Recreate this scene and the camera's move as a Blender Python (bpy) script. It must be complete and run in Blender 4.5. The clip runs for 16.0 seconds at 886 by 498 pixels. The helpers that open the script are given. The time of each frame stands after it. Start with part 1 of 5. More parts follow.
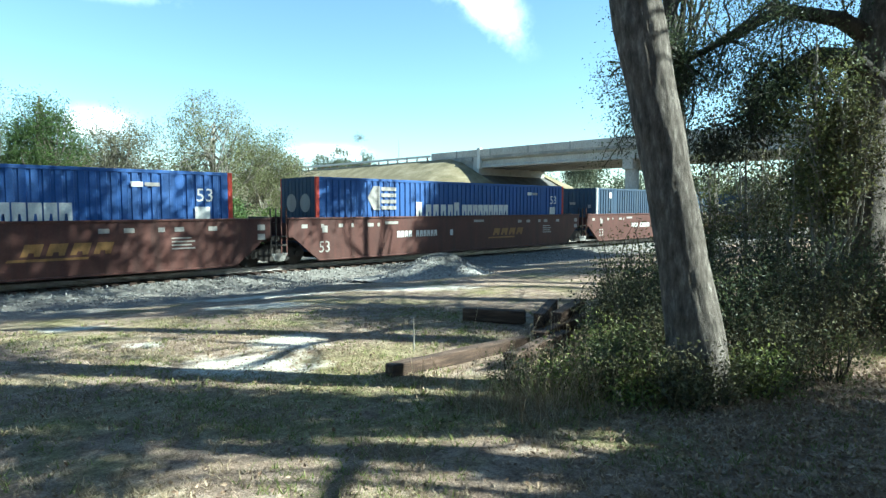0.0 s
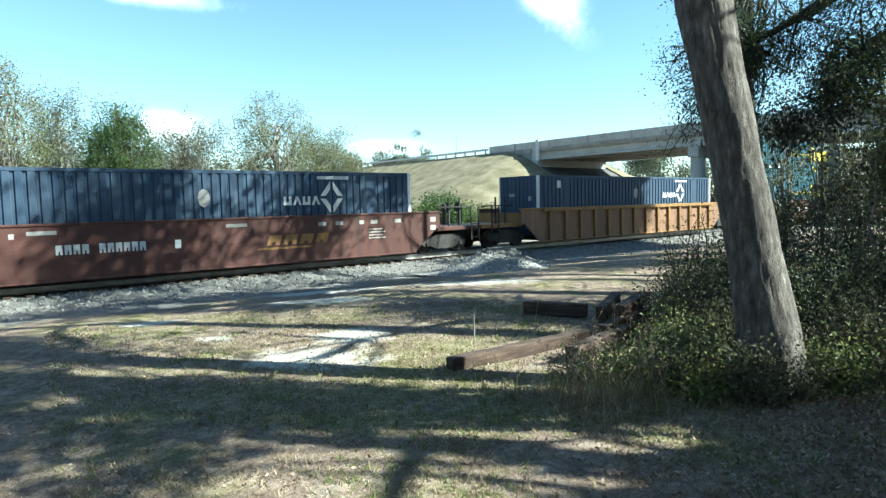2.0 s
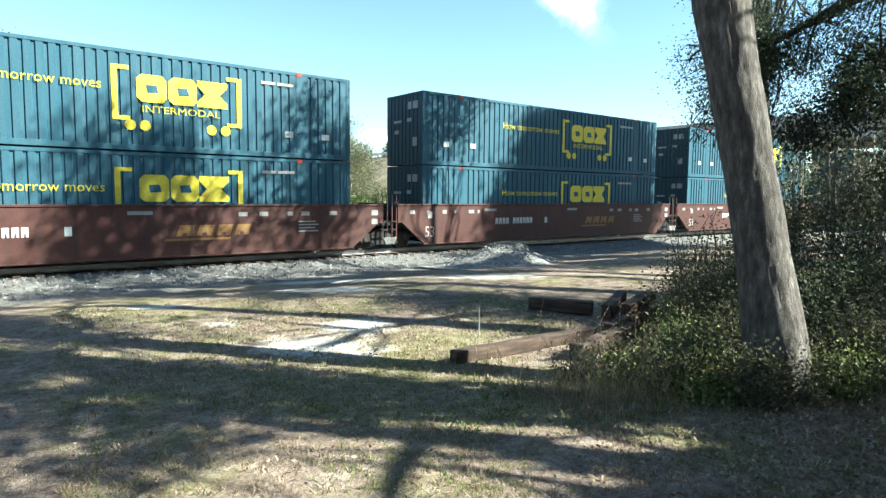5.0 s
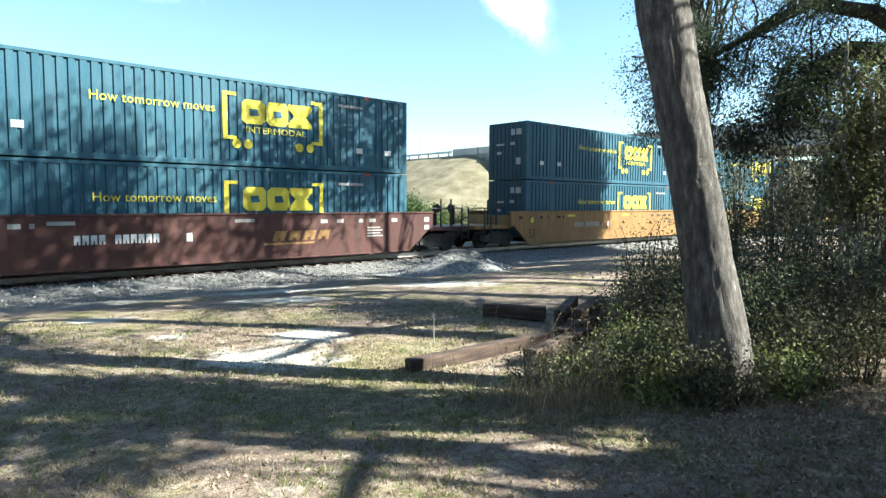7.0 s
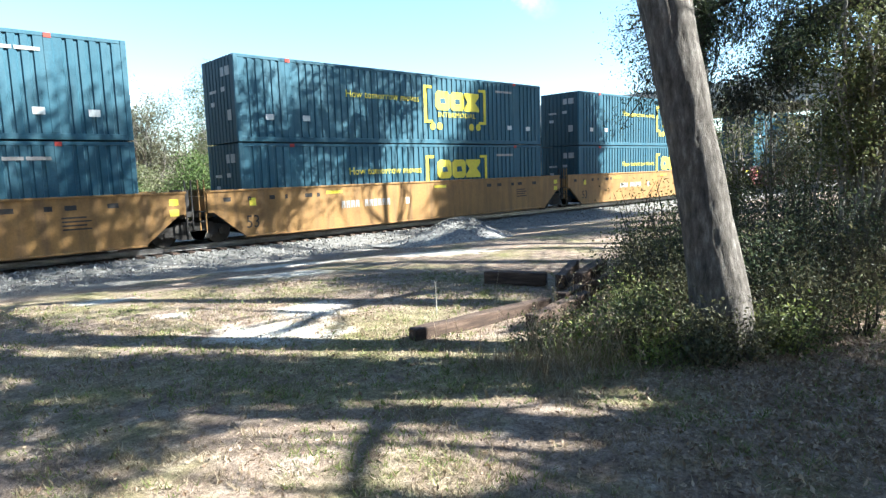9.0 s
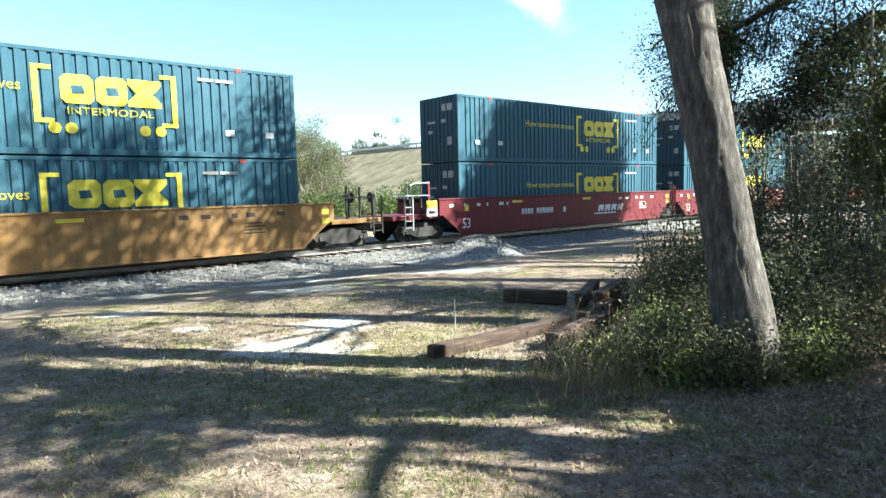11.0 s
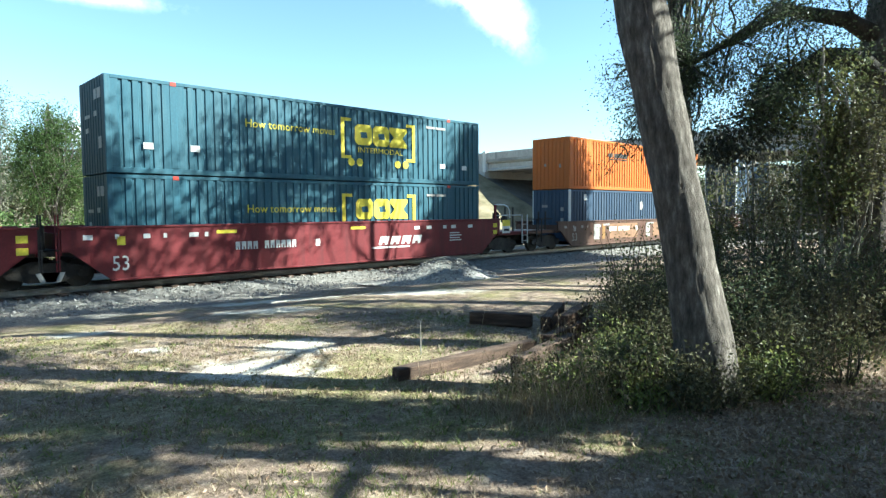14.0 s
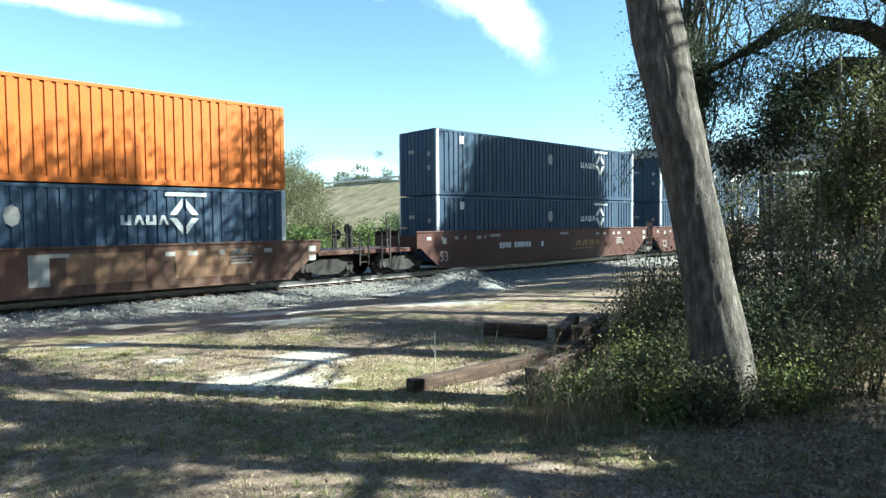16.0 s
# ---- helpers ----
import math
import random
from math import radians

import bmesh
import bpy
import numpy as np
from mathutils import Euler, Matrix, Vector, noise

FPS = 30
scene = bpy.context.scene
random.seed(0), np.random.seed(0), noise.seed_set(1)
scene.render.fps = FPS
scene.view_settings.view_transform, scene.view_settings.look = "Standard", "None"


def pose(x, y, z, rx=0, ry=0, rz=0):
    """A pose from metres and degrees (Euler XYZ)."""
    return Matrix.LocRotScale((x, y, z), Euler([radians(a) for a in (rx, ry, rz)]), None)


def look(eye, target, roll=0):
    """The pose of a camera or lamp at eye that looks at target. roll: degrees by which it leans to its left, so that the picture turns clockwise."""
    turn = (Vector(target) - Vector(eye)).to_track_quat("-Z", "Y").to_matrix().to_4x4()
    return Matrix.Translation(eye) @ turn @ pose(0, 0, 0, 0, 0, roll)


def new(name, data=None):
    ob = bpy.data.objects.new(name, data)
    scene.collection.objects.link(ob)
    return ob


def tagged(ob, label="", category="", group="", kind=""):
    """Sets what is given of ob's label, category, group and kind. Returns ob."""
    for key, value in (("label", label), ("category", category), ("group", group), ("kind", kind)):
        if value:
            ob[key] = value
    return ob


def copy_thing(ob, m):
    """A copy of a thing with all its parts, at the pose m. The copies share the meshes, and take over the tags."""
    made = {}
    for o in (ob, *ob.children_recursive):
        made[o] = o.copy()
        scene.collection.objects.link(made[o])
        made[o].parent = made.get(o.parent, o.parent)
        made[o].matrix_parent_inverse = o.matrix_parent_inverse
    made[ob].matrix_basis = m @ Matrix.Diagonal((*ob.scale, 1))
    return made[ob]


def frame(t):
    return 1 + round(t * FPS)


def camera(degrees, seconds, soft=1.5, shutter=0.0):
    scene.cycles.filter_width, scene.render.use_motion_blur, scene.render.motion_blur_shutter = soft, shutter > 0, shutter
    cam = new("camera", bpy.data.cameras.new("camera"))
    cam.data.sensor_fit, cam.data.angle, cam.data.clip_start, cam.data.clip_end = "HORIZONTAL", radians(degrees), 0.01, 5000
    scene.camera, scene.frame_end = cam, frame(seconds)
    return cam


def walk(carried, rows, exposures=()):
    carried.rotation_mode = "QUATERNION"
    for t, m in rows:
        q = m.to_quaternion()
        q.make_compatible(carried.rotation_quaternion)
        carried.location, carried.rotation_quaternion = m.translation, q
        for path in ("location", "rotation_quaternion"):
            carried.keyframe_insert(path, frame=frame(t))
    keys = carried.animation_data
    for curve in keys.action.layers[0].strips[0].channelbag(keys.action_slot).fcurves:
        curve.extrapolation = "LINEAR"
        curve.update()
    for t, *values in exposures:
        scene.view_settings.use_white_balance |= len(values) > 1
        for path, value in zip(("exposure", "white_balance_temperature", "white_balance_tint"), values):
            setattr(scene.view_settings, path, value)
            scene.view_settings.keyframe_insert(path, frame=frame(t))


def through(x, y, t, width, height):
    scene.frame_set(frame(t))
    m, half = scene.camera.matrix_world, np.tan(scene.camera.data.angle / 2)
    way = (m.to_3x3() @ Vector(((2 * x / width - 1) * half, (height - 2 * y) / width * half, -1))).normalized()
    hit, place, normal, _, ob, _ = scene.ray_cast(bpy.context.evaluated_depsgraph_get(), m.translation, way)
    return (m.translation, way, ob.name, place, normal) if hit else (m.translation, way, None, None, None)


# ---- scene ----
cam = camera(70.72, 16.0, soft=1.4)
# A person stands and turns: one place, small turns.
EYE = (0, 0, 2.1)
PATH = [
    (0.0, pose(*EYE, 86.23, 0.02, -44.45)),
    (0.5, pose(*EYE, 86.04, 0.43, -43.27)),
    (1.0, pose(*EYE, 85.90, 0.90, -41.85)),
    (1.5, pose(*EYE, 85.78, 1.33, -40.48)),
    (2.0, pose(*EYE, 85.72, 1.20, -39.08)),
    (2.3, pose(*EYE, 85.64, 0.82, -38.33)),
    (2.5, pose(*EYE, 85.65, 0.68, -37.87)),
    (3.0, pose(*EYE, 85.65, 0.28, -37.08)),
    (3.2, pose(*EYE, 85.68, 0.38, -36.53)),
    (5.3, pose(*EYE, 85.01, -0.85, -39.10)),
    (5.5, pose(*EYE, 85.12, -0.82, -39.96)),
    (6.0, pose(*EYE, 85.39, -0.75, -41.18)),
    (6.5, pose(*EYE, 85.71, -0.30, -41.86)),
    (7.0, pose(*EYE, 85.83, -0.29, -42.54)),
    (7.5, pose(*EYE, 84.72, 0.10, -44.51)),
    (8.0, pose(*EYE, 82.50, 0.21, -46.07)),
    (8.5, pose(*EYE, 82.01, 0.88, -44.96)),
    (9.0, pose(*EYE, 82.97, 1.80, -42.76)),
    (9.2, pose(*EYE, 83.17, 2.03, -42.23)),
    (11.5, pose(*EYE, 84.89, 1.30, -40.91)),
    (12.0, pose(*EYE, 85.07, 1.52, -41.42)),
    (12.5, pose(*EYE, 85.35, 1.07, -41.82)),
    (13.0, pose(*EYE, 85.77, 0.64, -42.68)),
    (13.5, pose(*EYE, 86.24, 0.44, -43.45)),
    (14.0, pose(*EYE, 86.57, 0.40, -43.90)),
    (14.5, pose(*EYE, 86.78, 0.48, -43.93)),
    (15.0, pose(*EYE, 87.00, 0.69, -43.52)),
    (15.5, pose(*EYE, 87.27, 0.51, -42.98)),
    (16.0, pose(*EYE, 87.59, 0.50, -42.61)),
]
walk(cam, PATH, [(0.0, 2.03, 5450, -12), (3.0, 2.08, 5450, -10), (5.5, 2.25, 5750, -5), (7.5, 2.33, 5700, -1), (9.0, 2.52, 5650, 2), (11.5, 2.33, 5700, -3), (14.0, 2.23, 5650, -7), (16.0, 2.09, 5550, -9)])

# ---------------------------------------------------------------- light
SUN_AZ, SUN_EL = radians(-49.5), radians(38)      # azimuth from +x, towards the sun
TO_SUN = Vector((math.cos(SUN_AZ) * math.cos(SUN_EL), math.sin(SUN_AZ) * math.cos(SUN_EL), math.sin(SUN_EL)))
world = bpy.data.worlds.new("world")
scene.world = world
world.use_nodes = True
sky = world.node_tree.nodes.new("ShaderNodeTexSky")
sky.sky_type, sky.sun_disc = "NISHITA", False
sky.sun_elevation, sky.sun_rotation = SUN_EL, radians(90) - SUN_AZ
sky.air_density, sky.dust_density, sky.ozone_density = 1.0, 0.12, 0.9
world.node_tree.links.new(sky.outputs[0], world.node_tree.nodes["Background"].inputs[0])
world.node_tree.nodes["Background"].inputs[1].default_value = 0.060
sun = new("sun", bpy.data.lights.new("sun", "SUN"))
sun.data.energy, sun.data.angle, sun.data.color = 5.0, radians(0.55), (1.0, 0.94, 0.84)
sun.matrix_world = look((0, 0, 60), Vector((0, 0, 60)) - TO_SUN)

# ---------------------------------------------------------------- materials


def nodes_of(name, rough=0.8, metal=0.0, spec=0.3):
    m = bpy.data.materials.new(name)
    m.use_nodes = True
    n, l = m.node_tree.nodes, m.node_tree.links
    b = n["Principled BSDF"]
    b.inputs["Roughness"].default_value, b.inputs["Metallic"].default_value = rough, metal
    b.inputs["Specular IOR Level"].default_value = spec
    return m, n, l, b


def coords(n):
    return n.new("ShaderNodeTexCoord").outputs["Object"]


def noise_node(n, l, vec, scale, detail=4, rough=0.6, stretch=None):
    if stretch:
        mp = n.new("ShaderNodeMapping")
        mp.inputs["Scale"].default_value = stretch
        l.new(vec, mp.inputs["Vector"])
        vec = mp.outputs[0]
    t = n.new("ShaderNodeTexNoise")
    t.inputs["Scale"].default_value, t.inputs["Detail"].default_value, t.inputs["Roughness"].default_value = scale, detail, rough
    l.new(vec, t.inputs["Vector"])
    return t.outputs["Fac"]


def ramp(n, l, fac, stops):
    r = n.new("ShaderNodeValToRGB")
    e = r.color_ramp.elements
    while len(e) < len(stops):
        e.new(0.5)
    for el, (p, c) in zip(e, stops):
        el.position, el.color = p, (*c, 1) if len(c) == 3 else c
    l.new(fac, r.inputs[0])
    return r.outputs[0]


def mix(n, l, fac, a, b, mode="MIX"):
    x = n.new("ShaderNodeMix")
    x.data_type, x.blend_type = "RGBA", mode
    for sock, v in ((x.inputs[0], fac), (x.inputs[6], a), (x.inputs[7], b)):
        if isinstance(v, (int, float)):
            sock.default_value = v
        elif isinstance(v, tuple):
            sock.default_value = (*v, 1)
        else:
            l.new(v, sock)
    return x.outputs[2]


def bump(n, l, b, fac, strength, dist):
    k = n.new("ShaderNodeBump")
    k.inputs["Strength"].default_value, k.inputs["Distance"].default_value = strength, dist
    l.new(fac, k.inputs["Height"])
    l.new(k.outputs[0], b.inputs["Normal"])


def surface(name, stops, scale=3.0, rough=0.8, metal=0.0, fine=40.0, depth=0.01, stretch=None, spec=0.3):
    """A surface that varies at two scales, from a ramp of colours."""
    m, n, l, b = nodes_of(name, rough, metal, spec)
    v = coords(n)
    big = noise_node(n, l, v, scale, 5, 0.6, stretch)
    col = ramp(n, l, big, stops)
    small = noise_node(n, l, v, fine, 3, 0.7, stretch)
    col = mix(n, l, 0.55, col, ramp(n, l, small, [(0.25, (0.3, 0.3, 0.3)), (0.75, (1.05, 1.05, 1.05))]), "MULTIPLY")
    l.new(col, b.inputs["Base Color"])
    bump(n, l, b, small, 0.5, depth)
    return m


def painted(name, base, dirt, wear=0.45, rough=0.55):
    """Weathered paint: streaks that run down and grime in patches."""
    m, n, l, b = nodes_of(name, rough, 0.0, 0.25)
    v = coords(n)
    streak = noise_node(n, l, v, 1.0, 5, 0.65, (3.5, 3.5, 0.35))
    patch = noise_node(n, l, v, 0.55, 5, 0.6)
    fine = noise_node(n, l, v, 18, 4, 0.7)
    c = mix(n, l, ramp(n, l, streak, [(0.42, (0, 0, 0)), (0.75, (wear, wear, wear))]), base, dirt)
    c = mix(n, l, ramp(n, l, patch, [(0.45, (0, 0, 0)), (0.75, (wear, wear, wear))]), c, tuple(0.6 * x + 0.1 * y for x, y in zip(base, dirt)))
    c = mix(n, l, 0.5, c, ramp(n, l, fine, [(0.3, (0.3, 0.3, 0.3)), (0.7, (0.8, 0.8, 0.8))]), "MULTIPLY")
    l.new(c, b.inputs["Base Color"])
    bump(n, l, b, fine, 0.15, 0.004)
    return m


def leafy(name, dark, light, rough=0.6, through=0.35):
    """Leaves of many greens, each leaf its own shade; some light passes through."""
    light = tuple(0.85 * c for c in light)
    m, n, l, b = nodes_of(name, rough, 0.0, 0.25)
    g = n.new("ShaderNodeNewGeometry")
    c = ramp(n, l, g.outputs["Random Per Island"], [(0.0, dark), (0.6, tuple(0.42 * (a + z) for a, z in zip(dark, light))), (1.0, light)])
    l.new(c, b.inputs["Base Color"])
    t = n.new("ShaderNodeBsdfTranslucent")
    l.new(c, t.inputs["Color"])
    s = n.new("ShaderNodeMixShader")
    s.inputs[0].default_value = through
    l.new(b.outputs[0], s.inputs[1])
    l.new(t.outputs[0], s.inputs[2])
    l.new(s.outputs[0], n["Material Output"].inputs["Surface"])
    return m


def ground_material():
    m, n, l, b = nodes_of("ground", 0.95, 0.0, 0.1)
    v = coords(n)

    def field(name):
        a = n.new("ShaderNodeAttribute")
        a.attribute_name = name
        return a.outputs["Fac"]
    big = noise_node(n, l, v, 0.55, 6, 0.65)
    mid = noise_node(n, l, v, 3.2, 5, 0.7)
    fine = noise_node(n, l, v, 38, 4, 0.75)
    speck = noise_node(n, l, v, 120, 2, 0.6)
    grass = ramp(n, l, mid, [(0.3, (0.14, 0.135, 0.05)), (0.5, (0.29, 0.255, 0.12)), (0.7, (0.47, 0.39, 0.25))])
    litter = ramp(n, l, mid, [(0.3, (0.19, 0.132, 0.098)), (0.55, (0.385, 0.288, 0.22)), (0.75, (0.55, 0.455, 0.37))])
    sand = ramp(n, l, mid, [(0.3, (0.58, 0.51, 0.42)), (0.7, (0.84, 0.78, 0.68))])
    gravel = ramp(n, l, speck, [(0.3, (0.15, 0.132, 0.115)), (0.6, (0.34, 0.31, 0.28)), (0.8, (0.58, 0.54, 0.49))])
    c = mix(n, l, ramp(n, l, big, [(0.34, (0, 0, 0)), (0.52, (1, 1, 1))]), grass, litter)

    def masked(a, bcol, name, w=0.35):
        s = n.new("ShaderNodeMath")
        s.operation = "MULTIPLY_ADD"
        l.new(mid, s.inputs[0])
        s.inputs[1].default_value = w
        k = n.new("ShaderNodeMath")
        k.operation = "SUBTRACT"
        l.new(field(name), k.inputs[0])
        k.inputs[1].default_value = 0.5 * w - 0.17
        l.new(k.outputs[0], s.inputs[2])
        return mix(n, l, ramp(n, l, s.outputs[0], [(0.45, (0, 0, 0)), (0.85, (1, 1, 1))]), a, bcol)
    c = masked(c, litter, "litter")
    c = masked(c, grass, "green", 0.8)
    c = masked(c, sand, "sand", 1.1)
    c = masked(c, gravel, "gravel")
    clod = noise_node(n, l, v, 11, 5, 0.75)
    c = mix(n, l, 0.7, c, ramp(n, l, clod, [(0.32, (0.3, 0.285, 0.265)), (0.5, (0.76, 0.76, 0.76)), (0.7, (1.2, 1.17, 1.1))]), "MULTIPLY")
    c = mix(n, l, 0.85, c, ramp(n, l, fine, [(0.28, (0.35, 0.33, 0.3)), (0.5, (0.9, 0.9, 0.9)), (0.75, (1.45, 1.42, 1.38))]), "MULTIPLY")
    l.new(c, b.inputs["Base Color"])
    bump(n, l, b, fine, 0.9, 0.05)
    return m


GROUND = ground_material()
GRAVEL = surface("grey_gravel", [(0.3, (0.085, 0.078, 0.068)), (0.55, (0.20, 0.185, 0.165)), (0.8, (0.42, 0.395, 0.36))], 7, 0.95, 0, 60, 0.03)
HEAP = surface("pale_gravel", [(0.3, (0.14, 0.13, 0.118)), (0.55, (0.30, 0.28, 0.255)), (0.8, (0.54, 0.51, 0.47))], 10, 0.95, 0, 45, 0.03)
STONE = surface("crushed_stone", [(0.3, (0.13, 0.122, 0.11)), (0.7, (0.40, 0.375, 0.345))], 3, 0.9, 0, 60, 0.01)
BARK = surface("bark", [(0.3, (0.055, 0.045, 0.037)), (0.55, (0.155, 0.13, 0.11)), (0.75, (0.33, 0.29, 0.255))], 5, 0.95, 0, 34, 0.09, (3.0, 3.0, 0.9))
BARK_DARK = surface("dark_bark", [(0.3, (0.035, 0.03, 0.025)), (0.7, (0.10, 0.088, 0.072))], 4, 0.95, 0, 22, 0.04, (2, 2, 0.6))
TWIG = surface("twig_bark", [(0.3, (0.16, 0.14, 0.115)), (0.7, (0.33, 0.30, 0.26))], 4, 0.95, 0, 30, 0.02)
# darker copy of the twig bark, with the shade inside shrubs in its colour
TWIG_SHADED = surface("shaded_twig", [(0.3, (0.05, 0.042, 0.032)), (0.7, (0.15, 0.13, 0.10))], 4, 0.95, 0, 30, 0.01)
TIE_WOOD = surface("old_creosoted_wood", [(0.3, (0.04, 0.027, 0.021)), (0.55, (0.10, 0.064, 0.046)), (0.8, (0.22, 0.15, 0.11))], 3.5, 0.9, 0, 30, 0.02, (0.6, 5, 5))
CONCRETE = surface("concrete", [(0.3, (0.36, 0.35, 0.33)), (0.7, (0.52, 0.51, 0.48))], 0.35, 0.9, 0, 8, 0.01, (1, 1, 0.5))
CONCRETE_OLD = surface("stained_concrete", [(0.3, (0.20, 0.20, 0.195)), (0.7, (0.38, 0.375, 0.36))], 0.5, 0.9, 0, 8, 0.01)
# concrete with the shade below the bridge put into its colour
PAVING = surface("shaded_paving", [(0.3, (0.07, 0.065, 0.06)), (0.7, (0.16, 0.15, 0.14))], 0.6, 0.9, 0, 6, 0.02)
EMB_GRASS = surface("dry_bank_grass", [(0.3, (0.13, 0.108, 0.058)), (0.5, (0.205, 0.168, 0.098)), (0.72, (0.30, 0.25, 0.165))], 0.5, 0.95, 0, 5, 0.12)
STEEL = surface("rail_steel", [(0.3, (0.22, 0.2, 0.19)), (0.7, (0.4, 0.38, 0.36))], 2, 0.4, 0.8, 30, 0.003)
DARK_STEEL = surface("grimy_steel", [(0.3, (0.022, 0.02, 0.019)), (0.7, (0.07, 0.06, 0.052))], 3, 0.7, 0.2, 20, 0.006)
GALV = surface("galvanised_steel", [(0.3, (0.34, 0.35, 0.35)), (0.7, (0.5, 0.51, 0.51))], 3, 0.5, 0.6, 20, 0.003)
OAK_LEAF = leafy("oak_leaf", (0.04, 0.055, 0.028), (0.13, 0.155, 0.075), 0.45, 0.4)
BRUSH_LEAF = leafy("brush_leaf", (0.05, 0.052, 0.026), (0.22, 0.20, 0.105))
WEED_LEAF = leafy("weed_leaf", (0.09, 0.12, 0.03), (0.36, 0.38, 0.11))
YOUNG_LEAF = leafy("young_leaf", (0.055, 0.068, 0.027), (0.23, 0.235, 0.09))
SPRING_LEAF = leafy("spring_leaf", (0.10, 0.11, 0.048), (0.28, 0.28, 0.145))
GREY_LEAF = leafy("greyish_leaf", (0.10, 0.10, 0.06), (0.25, 0.235, 0.15))
PINE_LEAF = leafy("pine_needle", (0.04, 0.07, 0.02), (0.13, 0.19, 0.055))
BUSH_LEAF = leafy("bush_leaf", (0.06, 0.09, 0.025), (0.18, 0.24, 0.07))
FAR_LEAF = leafy("far_leaf", (0.07, 0.085, 0.055), (0.17, 0.19, 0.12))
MOSS = leafy("grey_moss", (0.045, 0.045, 0.034), (0.13, 0.13, 0.10))
BLADE = leafy("grass_blade", (0.11, 0.13, 0.035), (0.36, 0.37, 0.13))
DRY_BLADE = leafy("dry_blade", (0.22, 0.16, 0.095), (0.54, 0.43, 0.29))
LITTER = leafy("dead_leaf", (0.16, 0.10, 0.065), (0.54, 0.40, 0.28), 0.8, 0.1)
BLUE = painted("blue_paint", (0.04, 0.105, 0.32), (0.085, 0.135, 0.27), 0.5)
NAVY = painted("navy_paint", (0.04, 0.068, 0.115), (0.11, 0.135, 0.165), 0.5)
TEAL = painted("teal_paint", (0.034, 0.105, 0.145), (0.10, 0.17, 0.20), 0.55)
# darker copy of the teal: shade painted into the box ends and floors
TEAL_SHADED = painted("shaded_teal_paint", (0.028, 0.06, 0.075), (0.05, 0.075, 0.085), 0.4)
ORANGE = painted("orange_paint", (0.58, 0.155, 0.024), (0.38, 0.13, 0.04), 0.5)
RED_POST = painted("red_paint", (0.50, 0.06, 0.04), (0.35, 0.08, 0.06), 0.4)
WHITE = painted("white_paint", (0.74, 0.74, 0.71), (0.5, 0.49, 0.45), 0.45)
GREY_MARK = painted("faded_white_paint", (0.42, 0.40, 0.37), (0.25, 0.2, 0.17), 0.6)
YELLOW = painted("yellow_marking", (0.80, 0.66, 0.06), (0.62, 0.52, 0.13), 0.4)
BROWN_CAR = painted("oxide_brown_paint", (0.105, 0.044, 0.035), (0.055, 0.035, 0.03), 0.8)
RUST_CAR = painted("rusty_brown_paint", (0.11, 0.055, 0.038), (0.19, 0.13, 0.095), 0.8)
RED_CAR = painted("oxide_red_paint", (0.165, 0.024, 0.028), (0.085, 0.024, 0.025), 0.7)
AMBER_CAR = painted("weathered_yellow_paint", (0.34, 0.185, 0.062), (0.16, 0.095, 0.052), 0.85)
RUST_PANEL = painted("rust_stained_panel", (0.30, 0.17, 0.10), (0.14, 0.08, 0.055), 0.85)

# ---------------------------------------------------------------- mesh helpers


def mesh_of(name, verts, faces, mat, smooth=False):
    me = bpy.data.meshes.new(name)
    me.from_pydata([tuple(v) for v in verts], [], faces)
    me.materials.append(mat)
    if smooth:
        me.shade_smooth()
    me.update()
    return me


def part(name, bm, material, parent, label=""):
    """Link a bmesh, a mesh, or (verts, faces) as one mesh object under its thing."""
    if isinstance(bm, bmesh.types.BMesh):
        bmesh.ops.recalc_face_normals(bm, faces=bm.faces)
        me = bpy.data.meshes.new(name)
        bm.to_mesh(me)
        bm.free()
        me.materials.append(material)
    elif isinstance(bm, tuple):
        me = mesh_of(name, bm[0], bm[1], material)
    else:
        me = bm
    ob = new(name, me)
    ob.parent = parent
    if label:
        tagged(ob, label)
    return ob


def thing(name, label, category, group="", kind=""):
    e = new(name)
    e.empty_display_size = 0.2
    return tagged(e, label, category, group, kind)


def box(bm, x0, y0, z0, x1, y1, z1, bevel=0.0, turn=None):
    ret = bmesh.ops.create_cube(bm, size=1)["verts"]
    mid = Vector(((x0 + x1) / 2, (y0 + y1) / 2, (z0 + z1) / 2))
    for v in ret:
        v.co = Vector((v.co.x * (x1 - x0), v.co.y * (y1 - y0), v.co.z * (z1 - z0)))
    if bevel:
        es = list({e for v in ret for e in v.link_edges})
        out = bmesh.ops.bevel(bm, geom=es, offset=bevel, segments=1, affect="EDGES")
        ret = list(set(out["verts"]) | {v for v in ret if v.is_valid})
    for v in ret:
        v.co = mid + (turn @ v.co if turn else v.co)
    return bm


def boxes(*rows, bevel=0.0):
    bm = bmesh.new()
    for r in rows:
        box(bm, *r, bevel=bevel)
    return bm


def plate(outline, y0, y1):
    """A plate between y0 and y1 with an outline in x, z."""
    bm = bmesh.new()
    a = [bm.verts.new((x, y0, z)) for x, z in outline]
    b = [bm.verts.new((x, y1, z)) for x, z in outline]
    bm.faces.new(a)
    bm.faces.new(b[::-1])
    for i in range(len(a)):
        j = (i + 1) % len(a)
        bm.faces.new((a[i], b[i], b[j], a[j]))
    return bm


